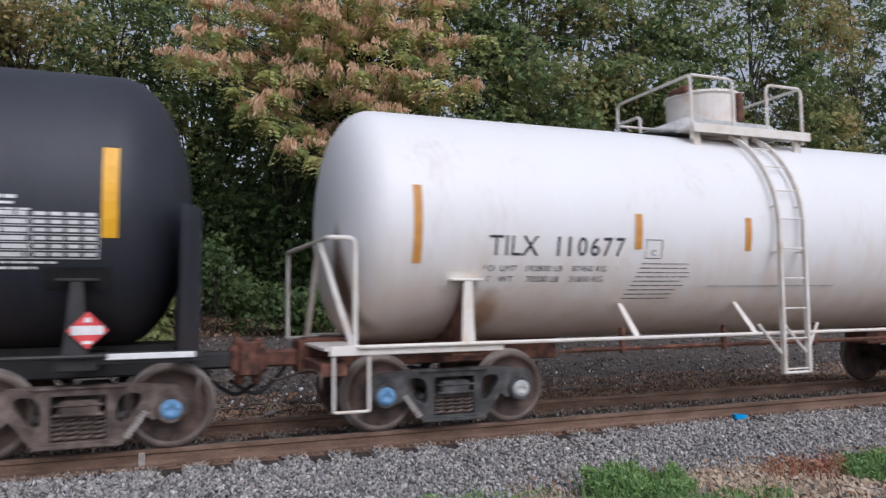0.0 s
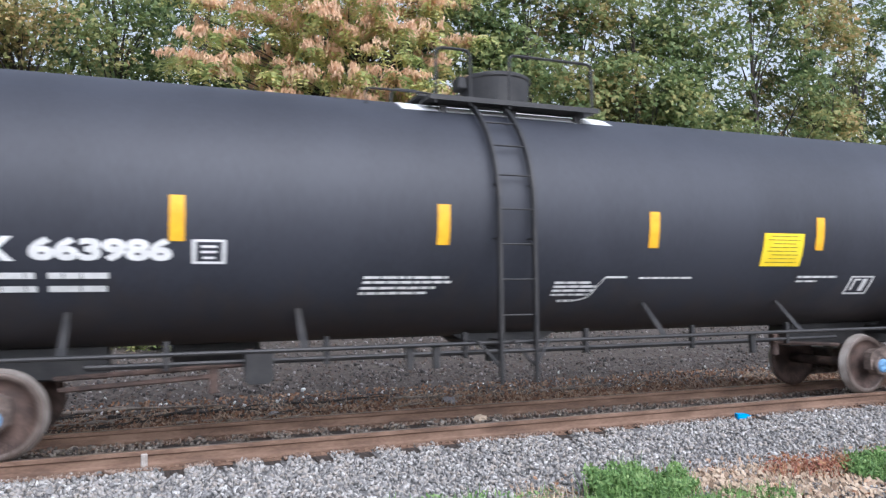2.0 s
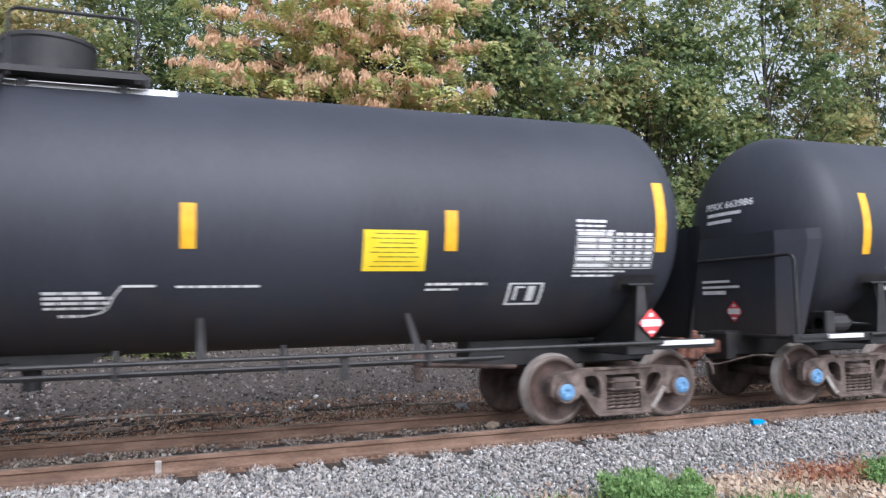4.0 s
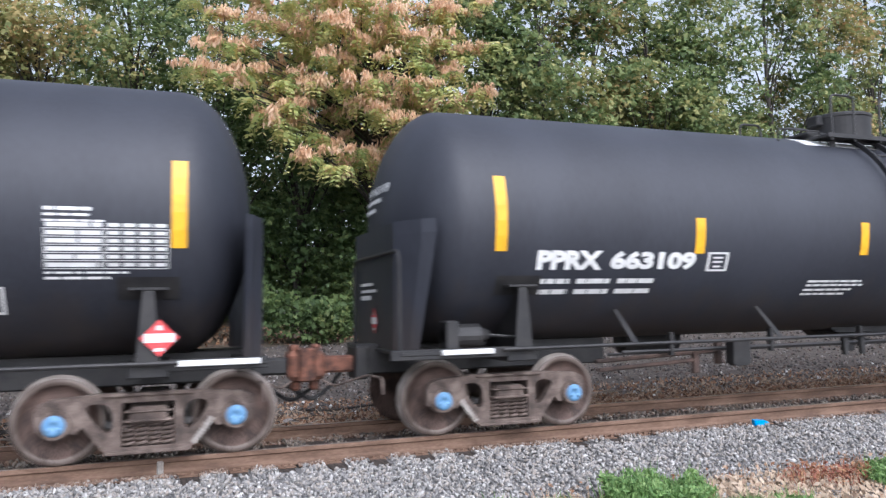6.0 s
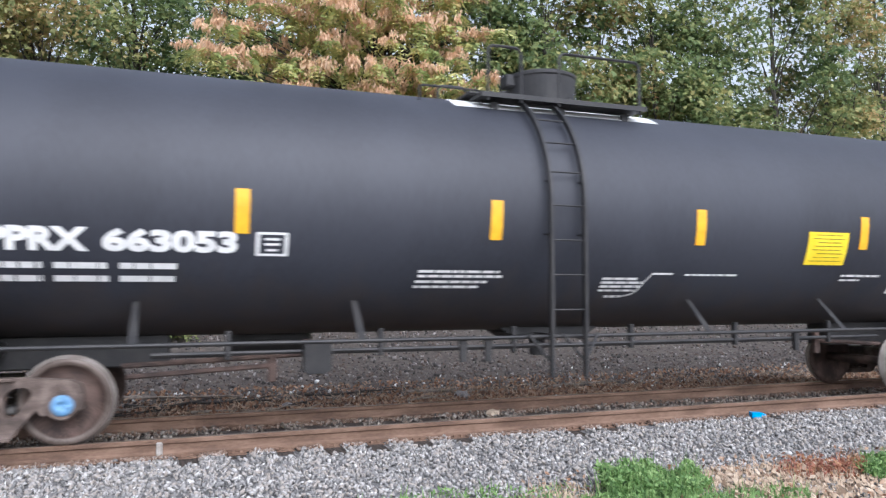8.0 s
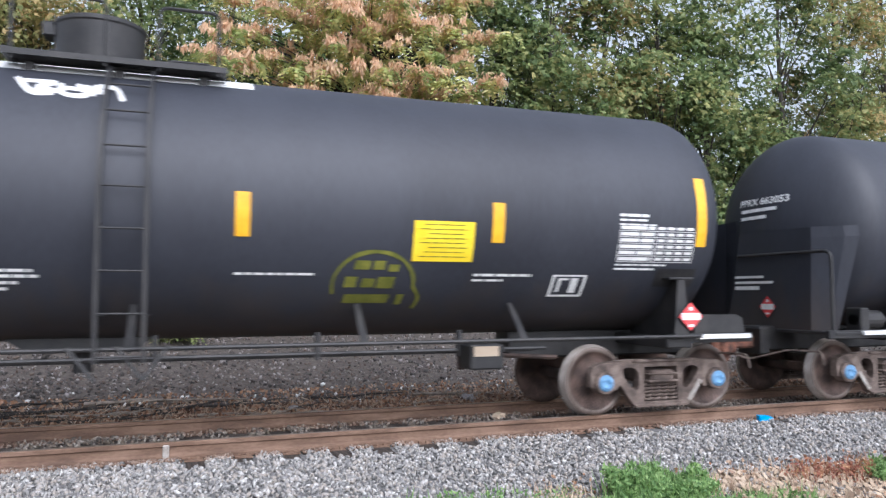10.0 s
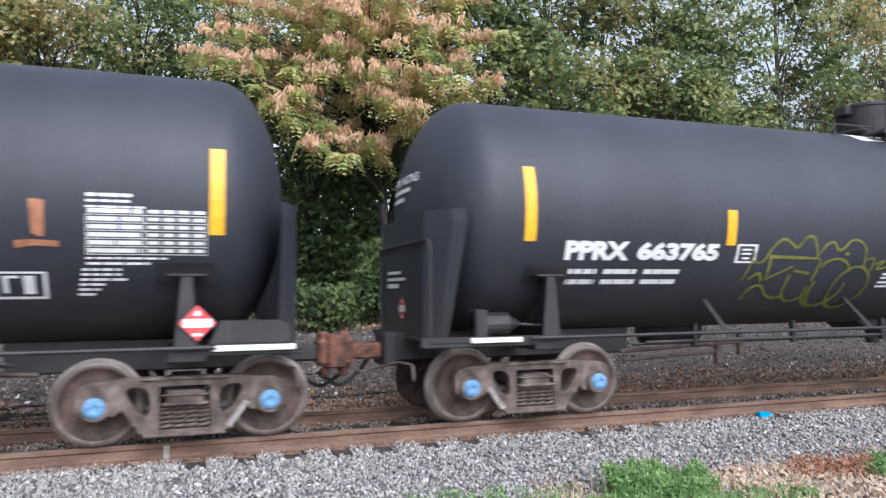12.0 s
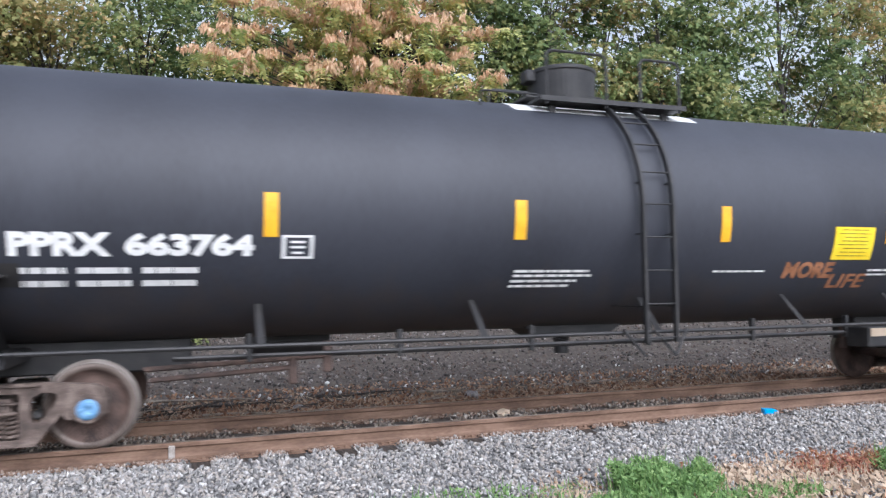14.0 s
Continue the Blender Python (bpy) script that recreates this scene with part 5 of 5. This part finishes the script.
litter("leaf_litter_near", 9000, (-4, 22), (0.95, 3.0), 0.095, M_LITTER, "orange-brown fallen leaves drifted along the far rail", 14)
litter("straw_litter", 3800, (-4, 20), (0.95, 3.8), 0.2, M_PALEWEED, "pale broken straws and twigs behind the far rail", 15, 0.075)
litter("leaf_litter_pale", 2600, (4.6, 9), (-4.4, -3.0), 0.075, M_PALEWEED, "pale curled leaves lying among the verge weeds", 16)
litter("leaf_litter_under_trees", 6000, (-8, 36), (10.3, 14.5), 0.14, M_LITTER, "brown fallen leaves under the trees", 12)
litter("leaf_litter_verge", 900, (3.5, 9), (-4.6, -2.7), 0.06, M_LITTER, "dry reddish leaves on the verge", 13)


def fallen_branch(x, y, ln, turn, r, seed):
    rg = random.Random(seed)
    bm = bmesh.new()
    pts = []
    for k in range(6):
        u = k / 5 - 0.5
        pts.append((u * ln, rg.uniform(-0.06, 0.06) * ln, 0.03 + r + rg.uniform(0, 0.05)))
    r *= 1.35
    tube(bm, pts, [r, r * 0.9, r * 0.8, r * 0.65, r * 0.5, r * 0.3], 6)
    for k in (1, 2, 3, 4):
        p = Vector(pts[k])
        d = rg.choice((-1, 1))
        tube(bm, [p, p + Vector((0.12 * ln, d * 0.07 * ln, 0.03)), p + Vector((0.22 * ln, d * 0.10 * ln, 0.015))], [r * 0.5, r * 0.35, r * 0.15], 5)
    ob = part("fallen_branch", bm, M_TWIG if seed % 2 else M_BARK, None)
    ob.matrix_basis = pose(x, y, ground_z(x, y), 0, 0, turn)
    tagged(ob, "dry fallen branch lying on dark ballast", "branch", "fallen branches")


for k, (x, y, ln, turn, r) in enumerate([(-2.2, 3.2, 2.2, 8, 0.03), (-1.0, 2.6, 1.8, -6, 0.022), (0.4, 3.0, 2.4, 4, 0.025), (-3.0, 2.2, 1.6, 15, 0.028), (1.7, 2.4, 1.4, -12, 0.018), (4.6, 3.0, 1.6, -14, 0.02), (2.9, 3.5, 1.7, 7, 0.02), (-0.3, 4.0, 2.6, -3, 0.03), (-2.6, 4.2, 2.0, 2, 0.026), (7.5, 3.3, 1.5, 10, 0.018), (-1.6, 1.9, 1.9, 5, 0.02), (0.9, 1.8, 1.5, -9, 0.018), (-2.9, 2.8, 2.3, -7, 0.024), (2.2, 1.7, 1.2, 14, 0.016), (-0.6, 2.2, 1.1, 28, 0.016), (3.6, 2.1, 1.3, 3, 0.017)]):
    fallen_branch(x, y, ln, turn, r, k)

# a dark clod of ballast and a brown stone by the far rail, a scrap of blue plastic by the near one
for x, y, s, m, nm, lb in ((4.55, 2.3, 0.17, M_DARKSTONE, "clod", "dark clod of earth behind the far rail"), (4.3, 0.42, 0.12, M_PALEWEED, "stone", "tan stone lying between the rails"), (1.6, 2.35, 0.13, M_DARKSTONE, "clod", "dark clod of earth behind the far rail")):
    bm = bmesh.new()
    bmesh.ops.create_icosphere(bm, subdivisions=2, radius=s)
    for v in bm.verts:
        v.co *= 0.8 + 0.5 * noise.noise(v.co * 9 + Vector((x, 0, 0)))
        v.co.z *= 0.6
    ob = part(nm, bm, m, None)
    ob.location = (x, y, ground_z(x, y) + s * 0.45)
    tagged(ob, lb, "stone")
bm = bmesh.new()
prism(bm, [(-0.10, 0.0), (0.09, 0.0), (0.11, 0.07), (0.02, 0.095), (-0.11, 0.085)], -0.05, 0.05, 0.01)
for v in bm.verts:
    v.co.z += 0.02 * noise.noise(v.co * 14)
ob = part("plastic_scrap", bm, M_PLASTIC, None)
ob.matrix_basis = pose(7.83, -0.99, -0.20, 4, 3, -12)
tagged(ob, "bright blue plastic scrap lying on ballast beside the rail", "litter")


def weed(name, x, y, rx, ry, h, n, material, label, seed, size=0.055):
    """A low clump of weeds: thin stems and many small leaves."""
    rg = np.random.default_rng(seed)
    r, a = np.sqrt(rg.random(n)), rg.random(n) * math.tau
    u = rg.random(n) ** 0.8
    px, py = x + rx * r * np.cos(a) * (0.8 + 0.3 * u), y + ry * r * np.sin(a) * (0.8 + 0.3 * u)
    bumpy = np.array([0.7 + 0.8 * noise.noise(Vector((q * 3.0, w * 3.0, seed))) for q, w in zip(px, py)])
    pz = np.array([ground_z(q, w) for q, w in zip(px, py)]) + h * u * (1.05 - 0.5 * r * r) * bumpy
    V, F = leaf_quads(np.stack([px, py, pz], 1), size, rg, tilt=0.8, slim=0.5)
    m = n // 5
    base = np.stack([px[:m], py[:m], np.array([ground_z(q, w) for q, w in zip(px[:m], py[:m])])], 1)
    tip = np.stack([px[:m], py[:m], pz[:m] + 0.07], 1) + rg.normal(size=(m, 3)) * 0.045
    V2, F2 = quads((base + tip) / 2, (tip - base) / 2, np.tile([0.006, 0, 0], (m, 1)))
    ob = raw(name, np.vstack([V, V2]), np.vstack([F, F2 + len(V)]), material)
    return tagged(ob, label, "weeds", kind="stuff")


weed("green_weeds", 4.35, -3.35, 0.55, 0.42, 0.42, 5600, M_GRASS, "clump of bright green weeds on the verge", 21)
weed("green_weeds", 3.75, -3.75, 0.6, 0.3, 0.16, 1800, M_GRASS, "low bright green weeds on the verge", 22)
weed("green_weeds", 5.0, -3.9, 0.8, 0.25, 0.12, 1800, M_GRASS, "low bright green weeds on the verge", 26)
weed("green_weeds", 7.5, -3.75, 0.75, 0.5, 0.34, 5200, M_GRASS, "clump of bright green weeds on the verge", 23)
weed("red_weeds", 6.5, -3.35, 0.55, 0.35, 0.28, 700, M_REDWEED, "reddish dry weeds on the verge", 24)
weed("straw_weeds", 5.75, -3.45, 1.0, 0.6, 0.05, 3200, M_PALEWEED, "flattened straw-coloured weeds on the verge", 25, 0.05)
weed("sparse_grass", 2.5, -3.15, 1.3, 0.35, 0.10, 900, M_GRASS, "sparse green grass growing in ballast", 27, 0.05)
weed("straw_weeds", 3.5, -3.2, 0.45, 0.3, 0.09, 500, M_PALEWEED, "flattened straw-coloured weeds on the verge", 28, 0.05)


# ---- trees ----
def crown_points(rg, n, cx, cy, cz, rx, ry, rz, hollow=0.45):
    """Clump centres through an uneven crown, more of them towards its skin."""
    out = []
    ph = rg.uniform(0, 50)
    while len(out) < n:
        d = unit(rg.normal(size=3))
        r = rg.uniform(hollow, 1.0) ** 0.6
        k = 1.0 + 0.45 * noise.noise(Vector((d[0] * 1.8 + ph, d[1] * 1.8, d[2] * 1.8)))
        p = np.array([cx + d[0] * rx * r * k, cy + d[1] * ry * r * k, cz + d[2] * rz * r * k])
        if noise.noise(Vector((p[0] * 0.6 + ph, p[1] * 0.6, p[2] * 0.6))) < 0.0 or p[2] < 0.2:
            continue
        out.append(p)
    return np.array(out)


def trunk_mesh(rg, base, top, r, ends, limb_r=0.05, lean=0.3):
    bm = bmesh.new()
    base, top = Vector(base), Vector(top)
    n = 7
    pts = [base.lerp(top, k / n) + Vector((rg.normal() * lean * 0.3, rg.normal() * lean * 0.3, 0)) * (0 < k) for k in range(n + 1)]
    tube(bm, pts, [r * (1.25 if k == 0 else 1 - 0.8 * k / n) for k in range(n + 1)], 9)
    for e in ends:
        e = Vector(e)
        t = min(max((e.z - base.z) / max(top.z - base.z, 0.1) - rg.uniform(0.15, 0.4), 0.12), 0.92)
        k = int(t * n)
        s = pts[k].lerp(pts[k + 1], t * n - k)
        mid = s.lerp(e, 0.5) + Vector((rg.normal() * 0.15, rg.normal() * 0.15, 0.2))
        lr = limb_r * (1.1 - 0.6 * t)
        tube(bm, [s, s.lerp(mid, 0.5) + Vector((0, 0, 0.1)), mid, mid.lerp(e, 0.6), e], [lr, lr * 0.8, lr * 0.55, lr * 0.35, lr * 0.12], 5, False)
    return bm


def tree(x, y, h, cz, rx, ry, rz, clumps, leaves, size, material, label, seed, r=0.14, spread=0.3, limbs=34):
    rg = np.random.default_rng(seed)
    z0 = ground_z(x, y)
    C = crown_points(rg, clumps, x, y, cz, rx, ry, rz)
    D = rg.normal(size=(clumps * leaves, 3)) * np.array([spread, spread, spread * 0.2])
    D[:, 2] -= 0.42 * (D[:, 0] ** 2 + D[:, 1] ** 2) / spread + 0.25 * D[:, 1] * np.sign(y - C[:, 1]).repeat(leaves)
    P = np.repeat(C, leaves, 0) + D
    P = P[P[:, 2] > z0 + 0.1]
    V, F = maple_leaves(P, size, rg)
    ob = new("tree")
    ob.location = (x, y, z0)
    tagged(ob, label, "tree", "trees behind the track")
    off = np.array([x, y, z0])
    tr = part("trunk", trunk_mesh(rg, (0, 0, -0.1), (rg.normal() * 0.4, rg.normal() * 0.4, h - z0), r, [c - off for c in C[:limbs]]), M_BARK, ob, "grey-brown bark trunk with limbs")
    raw("crown", V - off, F, material, ob)
    return ob


def frond_verts(S, out, ln, rg, droop):
    """Feathered leaves from S outwards: a pair of slim leaflets at each of seven steps along an arching rib."""
    n = len(S)
    A, B, P = [], [], []
    m = 7
    sd = np.stack([-out[:, 1], out[:, 0], np.zeros(n)], 1)
    for k in range(m):
        t = (k + 0.6) / m
        c = S + out * (ln * t * (1 - 0.3 * t))[:, None] + np.array([0, 0, 1.0]) * (ln * (0.22 * t - droop * t * t))[:, None]
        w = 0.11 * (1 - 0.4 * t)
        for g in (-1, 1):
            d = unit(sd * g + out * 0.5 + np.array([0, 0, -0.5]) + rg.normal(size=(n, 3)) * 0.15)
            P.append(c + d * w)
            A.append(d * w)
            B.append(unit(np.cross(d, np.array([0, -0.6, 0.8]) + rg.normal(size=(n, 3)) * 0.3)) * 0.034)
    return quads(np.vstack(P), np.vstack(A), np.vstack(B))


def ring(n, rg):
    az = rg.random(n) * math.tau
    return np.stack([np.cos(az), np.sin(az), np.zeros(n)], 1)


def spray_proto(k, fronds, length, material):
    """A tuft of drooping feathered leaves about a twig's tip."""
    rg = np.random.default_rng(500 + k)
    V, F = frond_verts(rg.normal(size=(fronds, 3)) * np.array([0.1, 0.1, 0.05]), ring(fronds, rg), length * rg.uniform(0.65, 1.2, fronds), rg, 0.95)
    me = raw("leaf_spray", V, F, material)
    data = me.data
    bpy.data.objects.remove(me)
    return data


def seed_proto(k):
    """A tuft of hanging seed clusters on a twig's tip."""
    rg = np.random.default_rng(600 + k)
    lumps = rg.normal(size=(8, 3)) * np.array([0.21, 0.16, 0.06])
    Q = np.repeat(lumps, 28, 0)
    n = len(Q)
    Q = Q + rg.normal(size=Q.shape) * np.array([0.055, 0.055, 0.045])
    A = unit(rg.normal(size=(n, 3)) * 0.38 + np.array([0, -0.15, -1.0])) * rg.uniform(0.05, 0.10, n)[:, None]
    B = unit(np.cross(A, np.array([0, -1.0, 0.3]) + rg.normal(size=(n, 3)) * 0.5)) * 0.027
    V, F = quads(Q + A, A, B)
    me = raw("seed_tuft", V, F, L_SEED)
    data = me.data
    bpy.data.objects.remove(me)
    return data


def feathered_tree(x, y, h, label, seed, arms):
    """Arching branches, each hung with tufts of feathered leaves under salmon seed clusters."""
    rg = np.random.default_rng(seed)
    z0 = ground_z(x, y)
    ob = new("tree")
    ob.location = (x, y, z0)
    tagged(ob, label, "tree", "trees behind the track")
    sprays = [spray_proto(k, 12, 0.55, L_FROND) for k in range(7)]
    seeds = [seed_proto(k) for k in range(7)]
    bm = bmesh.new()
    tube(bm, [(0, 0, -0.1), (0.15, -0.2, 2.5), (-0.1, -0.3, 5.0), (0.2, -0.5, 7.5), (0.1, -0.6, h - z0)], [0.17, 0.14, 0.11, 0.08, 0.03], 9)
    tips = []
    for ex, ey, ez in arms:
        e = Vector((ex - x, ey - y, ez - z0))
        b = Vector((0.1, -0.3, max(min(e.z - rg.uniform(0.6, 1.8), h - z0 - 0.5), 3.6)))
        mid = b.lerp(e, 0.55) + Vector((rg.normal() * 0.2, 0, 0.55))
        curve = [b * (1 - t) ** 2 + mid * 2 * t * (1 - t) + e * t * t for t in [k / 8 for k in range(9)]]
        tube(bm, curve, [0.05 * (1 - 0.85 * k / 8) for k in range(9)], 5, False)
        run = (e - b).length
        k = max(2, int(run / 0.62))
        for j in range(k):
            t = 1 - 0.6 * j / k
            p = b * (1 - t) ** 2 + mid * 2 * t * (1 - t) + e * t * t + Vector((rg.normal() * 0.16, rg.normal() * 0.2, rg.normal() * 0.10))
            if all((p - q).length > 0.6 for q in tips):
                tips.append(p)
    part("trunk", bm, M_BARK, ob, "grey-brown bark trunk with arching limbs")
    for p in tips:
        k, turn, g = int(rg.integers(7)), rg.uniform(0, 360), rg.uniform(0.85, 1.3)
        tagged(piece("leaf_spray", sprays[k], pose(*p, 0, 0, turn) @ Matrix.Scale(g, 4), ob), kind="stuff")
        if rg.random() < 0.82:
            tagged(piece("seed_tuft", seeds[k], pose(p.x, p.y - 0.12, p.z + 0.09, 0, 0, turn) @ Matrix.Scale(g * 1.02, 4), ob, "salmon-pink hanging seed tuft"), kind="stuff")
    return ob


def frond_bush(x, y, h, C, label, seed, fronds, length):
    """A bush of drooping feathered leaves at the given tip centres."""
    rg = np.random.default_rng(seed)
    z0 = ground_z(x, y)
    off = np.array([x, y, z0])
    n = len(C) * fronds
    V, F = frond_verts(np.repeat(C, fronds, 0) + rg.normal(size=(n, 3)) * 0.11, ring(n, rg), length * rg.uniform(0.7, 1.25, n), rg, 0.75)
    ob = new("bush")
    ob.location = (x, y, z0)
    tagged(ob, label, "bush", "bushes under the trees")
    part("woody_stem", trunk_mesh(rg, (0, 0, -0.1), (0.5, 0.3, h - z0), 0.05, [c - off for c in C[::3]], 0.06), M_BARK, ob)
    raw("crown", V - off, F, L_BUSH, ob)
    return ob


rg0 = np.random.default_rng(77)
# the salmon-tinged tree that leans out over the track
ARMS = []
for k in range(92):
    ex = 0.3 + 8.2 * ((k * 0.618) % 1.0)
    low = 5.0 + 0.45 * abs(ex - 4.2)
    ARMS.append((ex + rg0.normal() * 0.2, 8.3 + 2.0 * ((k * 0.377) % 1.0), low + (10.6 - low) * ((k * 0.7548 + 0.1) % 1.0)))
feathered_tree(5.6, 12.6, 10.8, "tree with feathered green leaves and salmon seed clusters", 31, ARMS)
# yellow-green feathered bush below it
C = np.vstack([crown_points(rg0, 60, -1.0, 9.6, 3.1, 1.0, 0.8, 1.7, 0.2), crown_points(rg0, 30, -1.0, 9.4, 1.4, 1.3, 0.8, 0.9, 0.2)])
frond_bush(-1.0, 9.9, 3.5, C, "yellow-green feathered bush under the trees", 32, 12, 0.55)

TREES = [
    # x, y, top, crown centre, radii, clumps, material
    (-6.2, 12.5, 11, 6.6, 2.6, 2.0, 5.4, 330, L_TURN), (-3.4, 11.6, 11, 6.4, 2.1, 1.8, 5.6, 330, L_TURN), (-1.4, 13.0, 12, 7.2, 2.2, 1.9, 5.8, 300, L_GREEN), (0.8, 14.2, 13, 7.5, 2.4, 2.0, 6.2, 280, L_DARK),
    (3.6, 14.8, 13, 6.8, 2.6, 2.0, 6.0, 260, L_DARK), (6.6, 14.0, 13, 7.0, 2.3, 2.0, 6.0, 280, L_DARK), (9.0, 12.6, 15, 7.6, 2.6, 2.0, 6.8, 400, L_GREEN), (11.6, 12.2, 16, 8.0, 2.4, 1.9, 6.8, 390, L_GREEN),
    (13.8, 13.4, 16, 8.2, 2.5, 2.0, 7.0, 350, L_TURN), (16.2, 12.6, 16, 8.4, 2.3, 1.9, 6.8, 320, L_GREEN), (18.8, 13.4, 17, 8.8, 2.6, 2.1, 7.2, 340, L_GREEN), (21.8, 12.8, 17, 8.8, 2.7, 2.2, 7.4, 340, L_GREEN),
    (25.2, 13.6, 18, 9.0, 2.9, 2.2, 7.8, 350, L_TURN), (29.0, 14.0, 19, 9.4, 3.2, 2.4, 8.4, 350, L_GREEN), (33.5, 14.5, 20, 9.6, 3.4, 2.4, 8.6, 330, L_GREEN), (38.5, 15.0, 20, 9.6, 3.4, 2.4, 8.6, 300, L_GREEN)]
LAB = {L_TURN.name: "maple turning from green to orange and yellow", L_GREEN.name: "green maple with some yellowing leaves", L_DARK.name: "shaded dark green tree behind others"}
for k, (x, y, h, cz, rx, ry, rz, n, m) in enumerate(TREES):
    tree(x, y, h, cz, rx, ry, rz, int(n * 0.8), 66 if x < 2 else 50, 0.15 if x < 2 else 0.205, m, LAB[m.name], 100 + k, spread=0.40)
for k, x in enumerate((-9, -4, 1, 6, 11, 16, 21.5, 27, 33, 40, 48)):
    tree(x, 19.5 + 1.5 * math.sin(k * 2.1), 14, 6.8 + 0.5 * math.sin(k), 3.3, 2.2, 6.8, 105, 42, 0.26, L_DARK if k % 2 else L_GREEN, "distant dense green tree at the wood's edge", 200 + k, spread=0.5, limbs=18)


# dense wood further back
for k, x in enumerate((-12, -6.5, -1.5, 3.5, 8.5, 14, 20, 27, 35, 44, 55)):
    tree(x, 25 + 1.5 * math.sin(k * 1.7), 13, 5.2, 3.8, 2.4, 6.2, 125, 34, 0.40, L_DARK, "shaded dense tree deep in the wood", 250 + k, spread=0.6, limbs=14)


def bush(x, y, cz, rx, rz, n, material, label, seed):
    rg = np.random.default_rng(seed)
    z0 = ground_z(x, y)
    C = crown_points(rg, n, x, y, cz, rx, 0.8, rz, 0.1)
    P = np.repeat(C, 36, 0) + rg.normal(size=(n * 36, 3)) * 0.2
    P = P[P[:, 2] > z0]
    V, F = maple_leaves(P, 0.16, rg, 0.6)
    ob = new("bush")
    ob.location = (x, y, z0)
    tagged(ob, label, "bush", "bushes under the trees")
    off = np.array([x, y, z0])
    part("woody_stem", trunk_mesh(rg, (0, 0, -0.05), (0.1, 0, cz + rz * 0.4 - z0), 0.035, [c - off for c in C[:14]], 0.02), M_BARK, ob)
    raw("leaves", V - off, F, material, ob)


for k, (x, cz, rx, rz, n, m) in enumerate([(-5.2, 1.6, 1.3, 1.5, 70, L_TURN), (-2.9, 1.4, 1.2, 1.3, 60, L_GREEN), (1.2, 1.8, 1.0, 1.4, 50, L_DARK), (3.3, 1.7, 1.2, 1.2, 45, L_DARK), (5.4, 2.0, 1.2, 1.5, 50, L_DARK), (7.6, 2.0, 1.3, 1.8, 80, L_GREEN), (9.8, 2.2, 1.3, 1.9, 90, L_GREEN),
                                           (12.2, 1.6, 1.4, 1.4, 60, L_GREEN), (15, 1.6, 1.5, 1.5, 60, L_DARK), (18, 1.8, 1.7, 1.6, 60, L_GREEN), (21.5, 1.8, 1.8, 1.6, 60, L_GREEN), (25.5, 1.8, 2.0, 1.7, 60, L_DARK), (30, 1.8, 2.2, 1.8, 60, L_GREEN)]):
    bush(x, 10.9 + 0.5 * math.sin(k * 1.7), cz, rx, rz, n, m, "low leafy bush under the trees", 300 + k)

for k, (x, cz, rx, rz, n, m) in enumerate([(-8.0, 2.2, 1.6, 2.0, 80, L_TURN), (-5.8, 2.6, 1.5, 2.2, 80, L_GREEN), (-3.6, 2.6, 1.4, 2.2, 80, L_TURN), (-1.6, 2.4, 1.4, 2.0, 80, L_GREEN), (0.6, 2.6, 1.4, 2.0, 60, L_GREEN), (2.6, 2.6, 1.4, 2.0, 60, L_DARK), (4.8, 2.8, 1.4, 2.0, 60, L_GREEN), (7.0, 2.8, 1.5, 2.2, 70, L_DARK), (9.4, 2.8, 1.6, 2.3, 90, L_GREEN), (12, 2.6, 1.7, 2.2, 80, L_GREEN), (15, 2.6, 1.8, 2.2, 80, L_DARK), (18.5, 2.8, 2.0, 2.3, 80, L_GREEN), (22.5, 2.8, 2.2, 2.4, 80, L_GREEN), (27, 3.0, 2.4, 2.5, 80, L_DARK), (32, 3.0, 2.6, 2.6, 80, L_GREEN)]):
    bush(x, 15.8 + 0.6 * math.sin(k * 2.3), cz, rx, rz, n, m, "tall leafy undergrowth among the trees", 340 + k)

# bare pale shrub
bm = bmesh.new()
rs = random.Random(9)
for k in range(6):
    a = rs.uniform(-1, 1)
    tipx, tipz = a * 1.9, rs.uniform(2.2, 4.4)
    tube(bm, [(a * 0.1, 0, 0), (a * 0.35, rs.uniform(-0.2, 0.2), tipz * 0.45), (tipx, rs.uniform(-0.3, 0.3), tipz)], [0.018, 0.012, 0.004], 5)
    tube(bm, [(a * 0.35, 0, tipz * 0.45), (a * 0.2 + rs.uniform(-0.5, 0.5), -0.1, tipz * 0.85)], [0.009, 0.003], 5)
ob = part("bare_shrub", bm, M_TWIG, None)
ob.location = (-3.1, 9.5, ground_z(-3.1, 9.5))
tagged(ob, "leafless shrub with thin pale stems", "bush", "bushes under the trees")


# ---- what moves ----
SPEED = 6.133


def motions():
    for car in TRAIN:
        x = car.location.x
        walk(car, [(t, pose(x + SPEED * t, 0, 0)) for t in (0.0, 3.5, 7.0, 10.5, 14.0)])
    n = 140
    for ws, ax in WHEELSETS:
        walk(ws, [(14.0 * k / n, pose(ax, 0, WR, 0, math.degrees(SPEED * 14.0 * k / n / WR), 0)) for k in range(n + 1)])


motions()
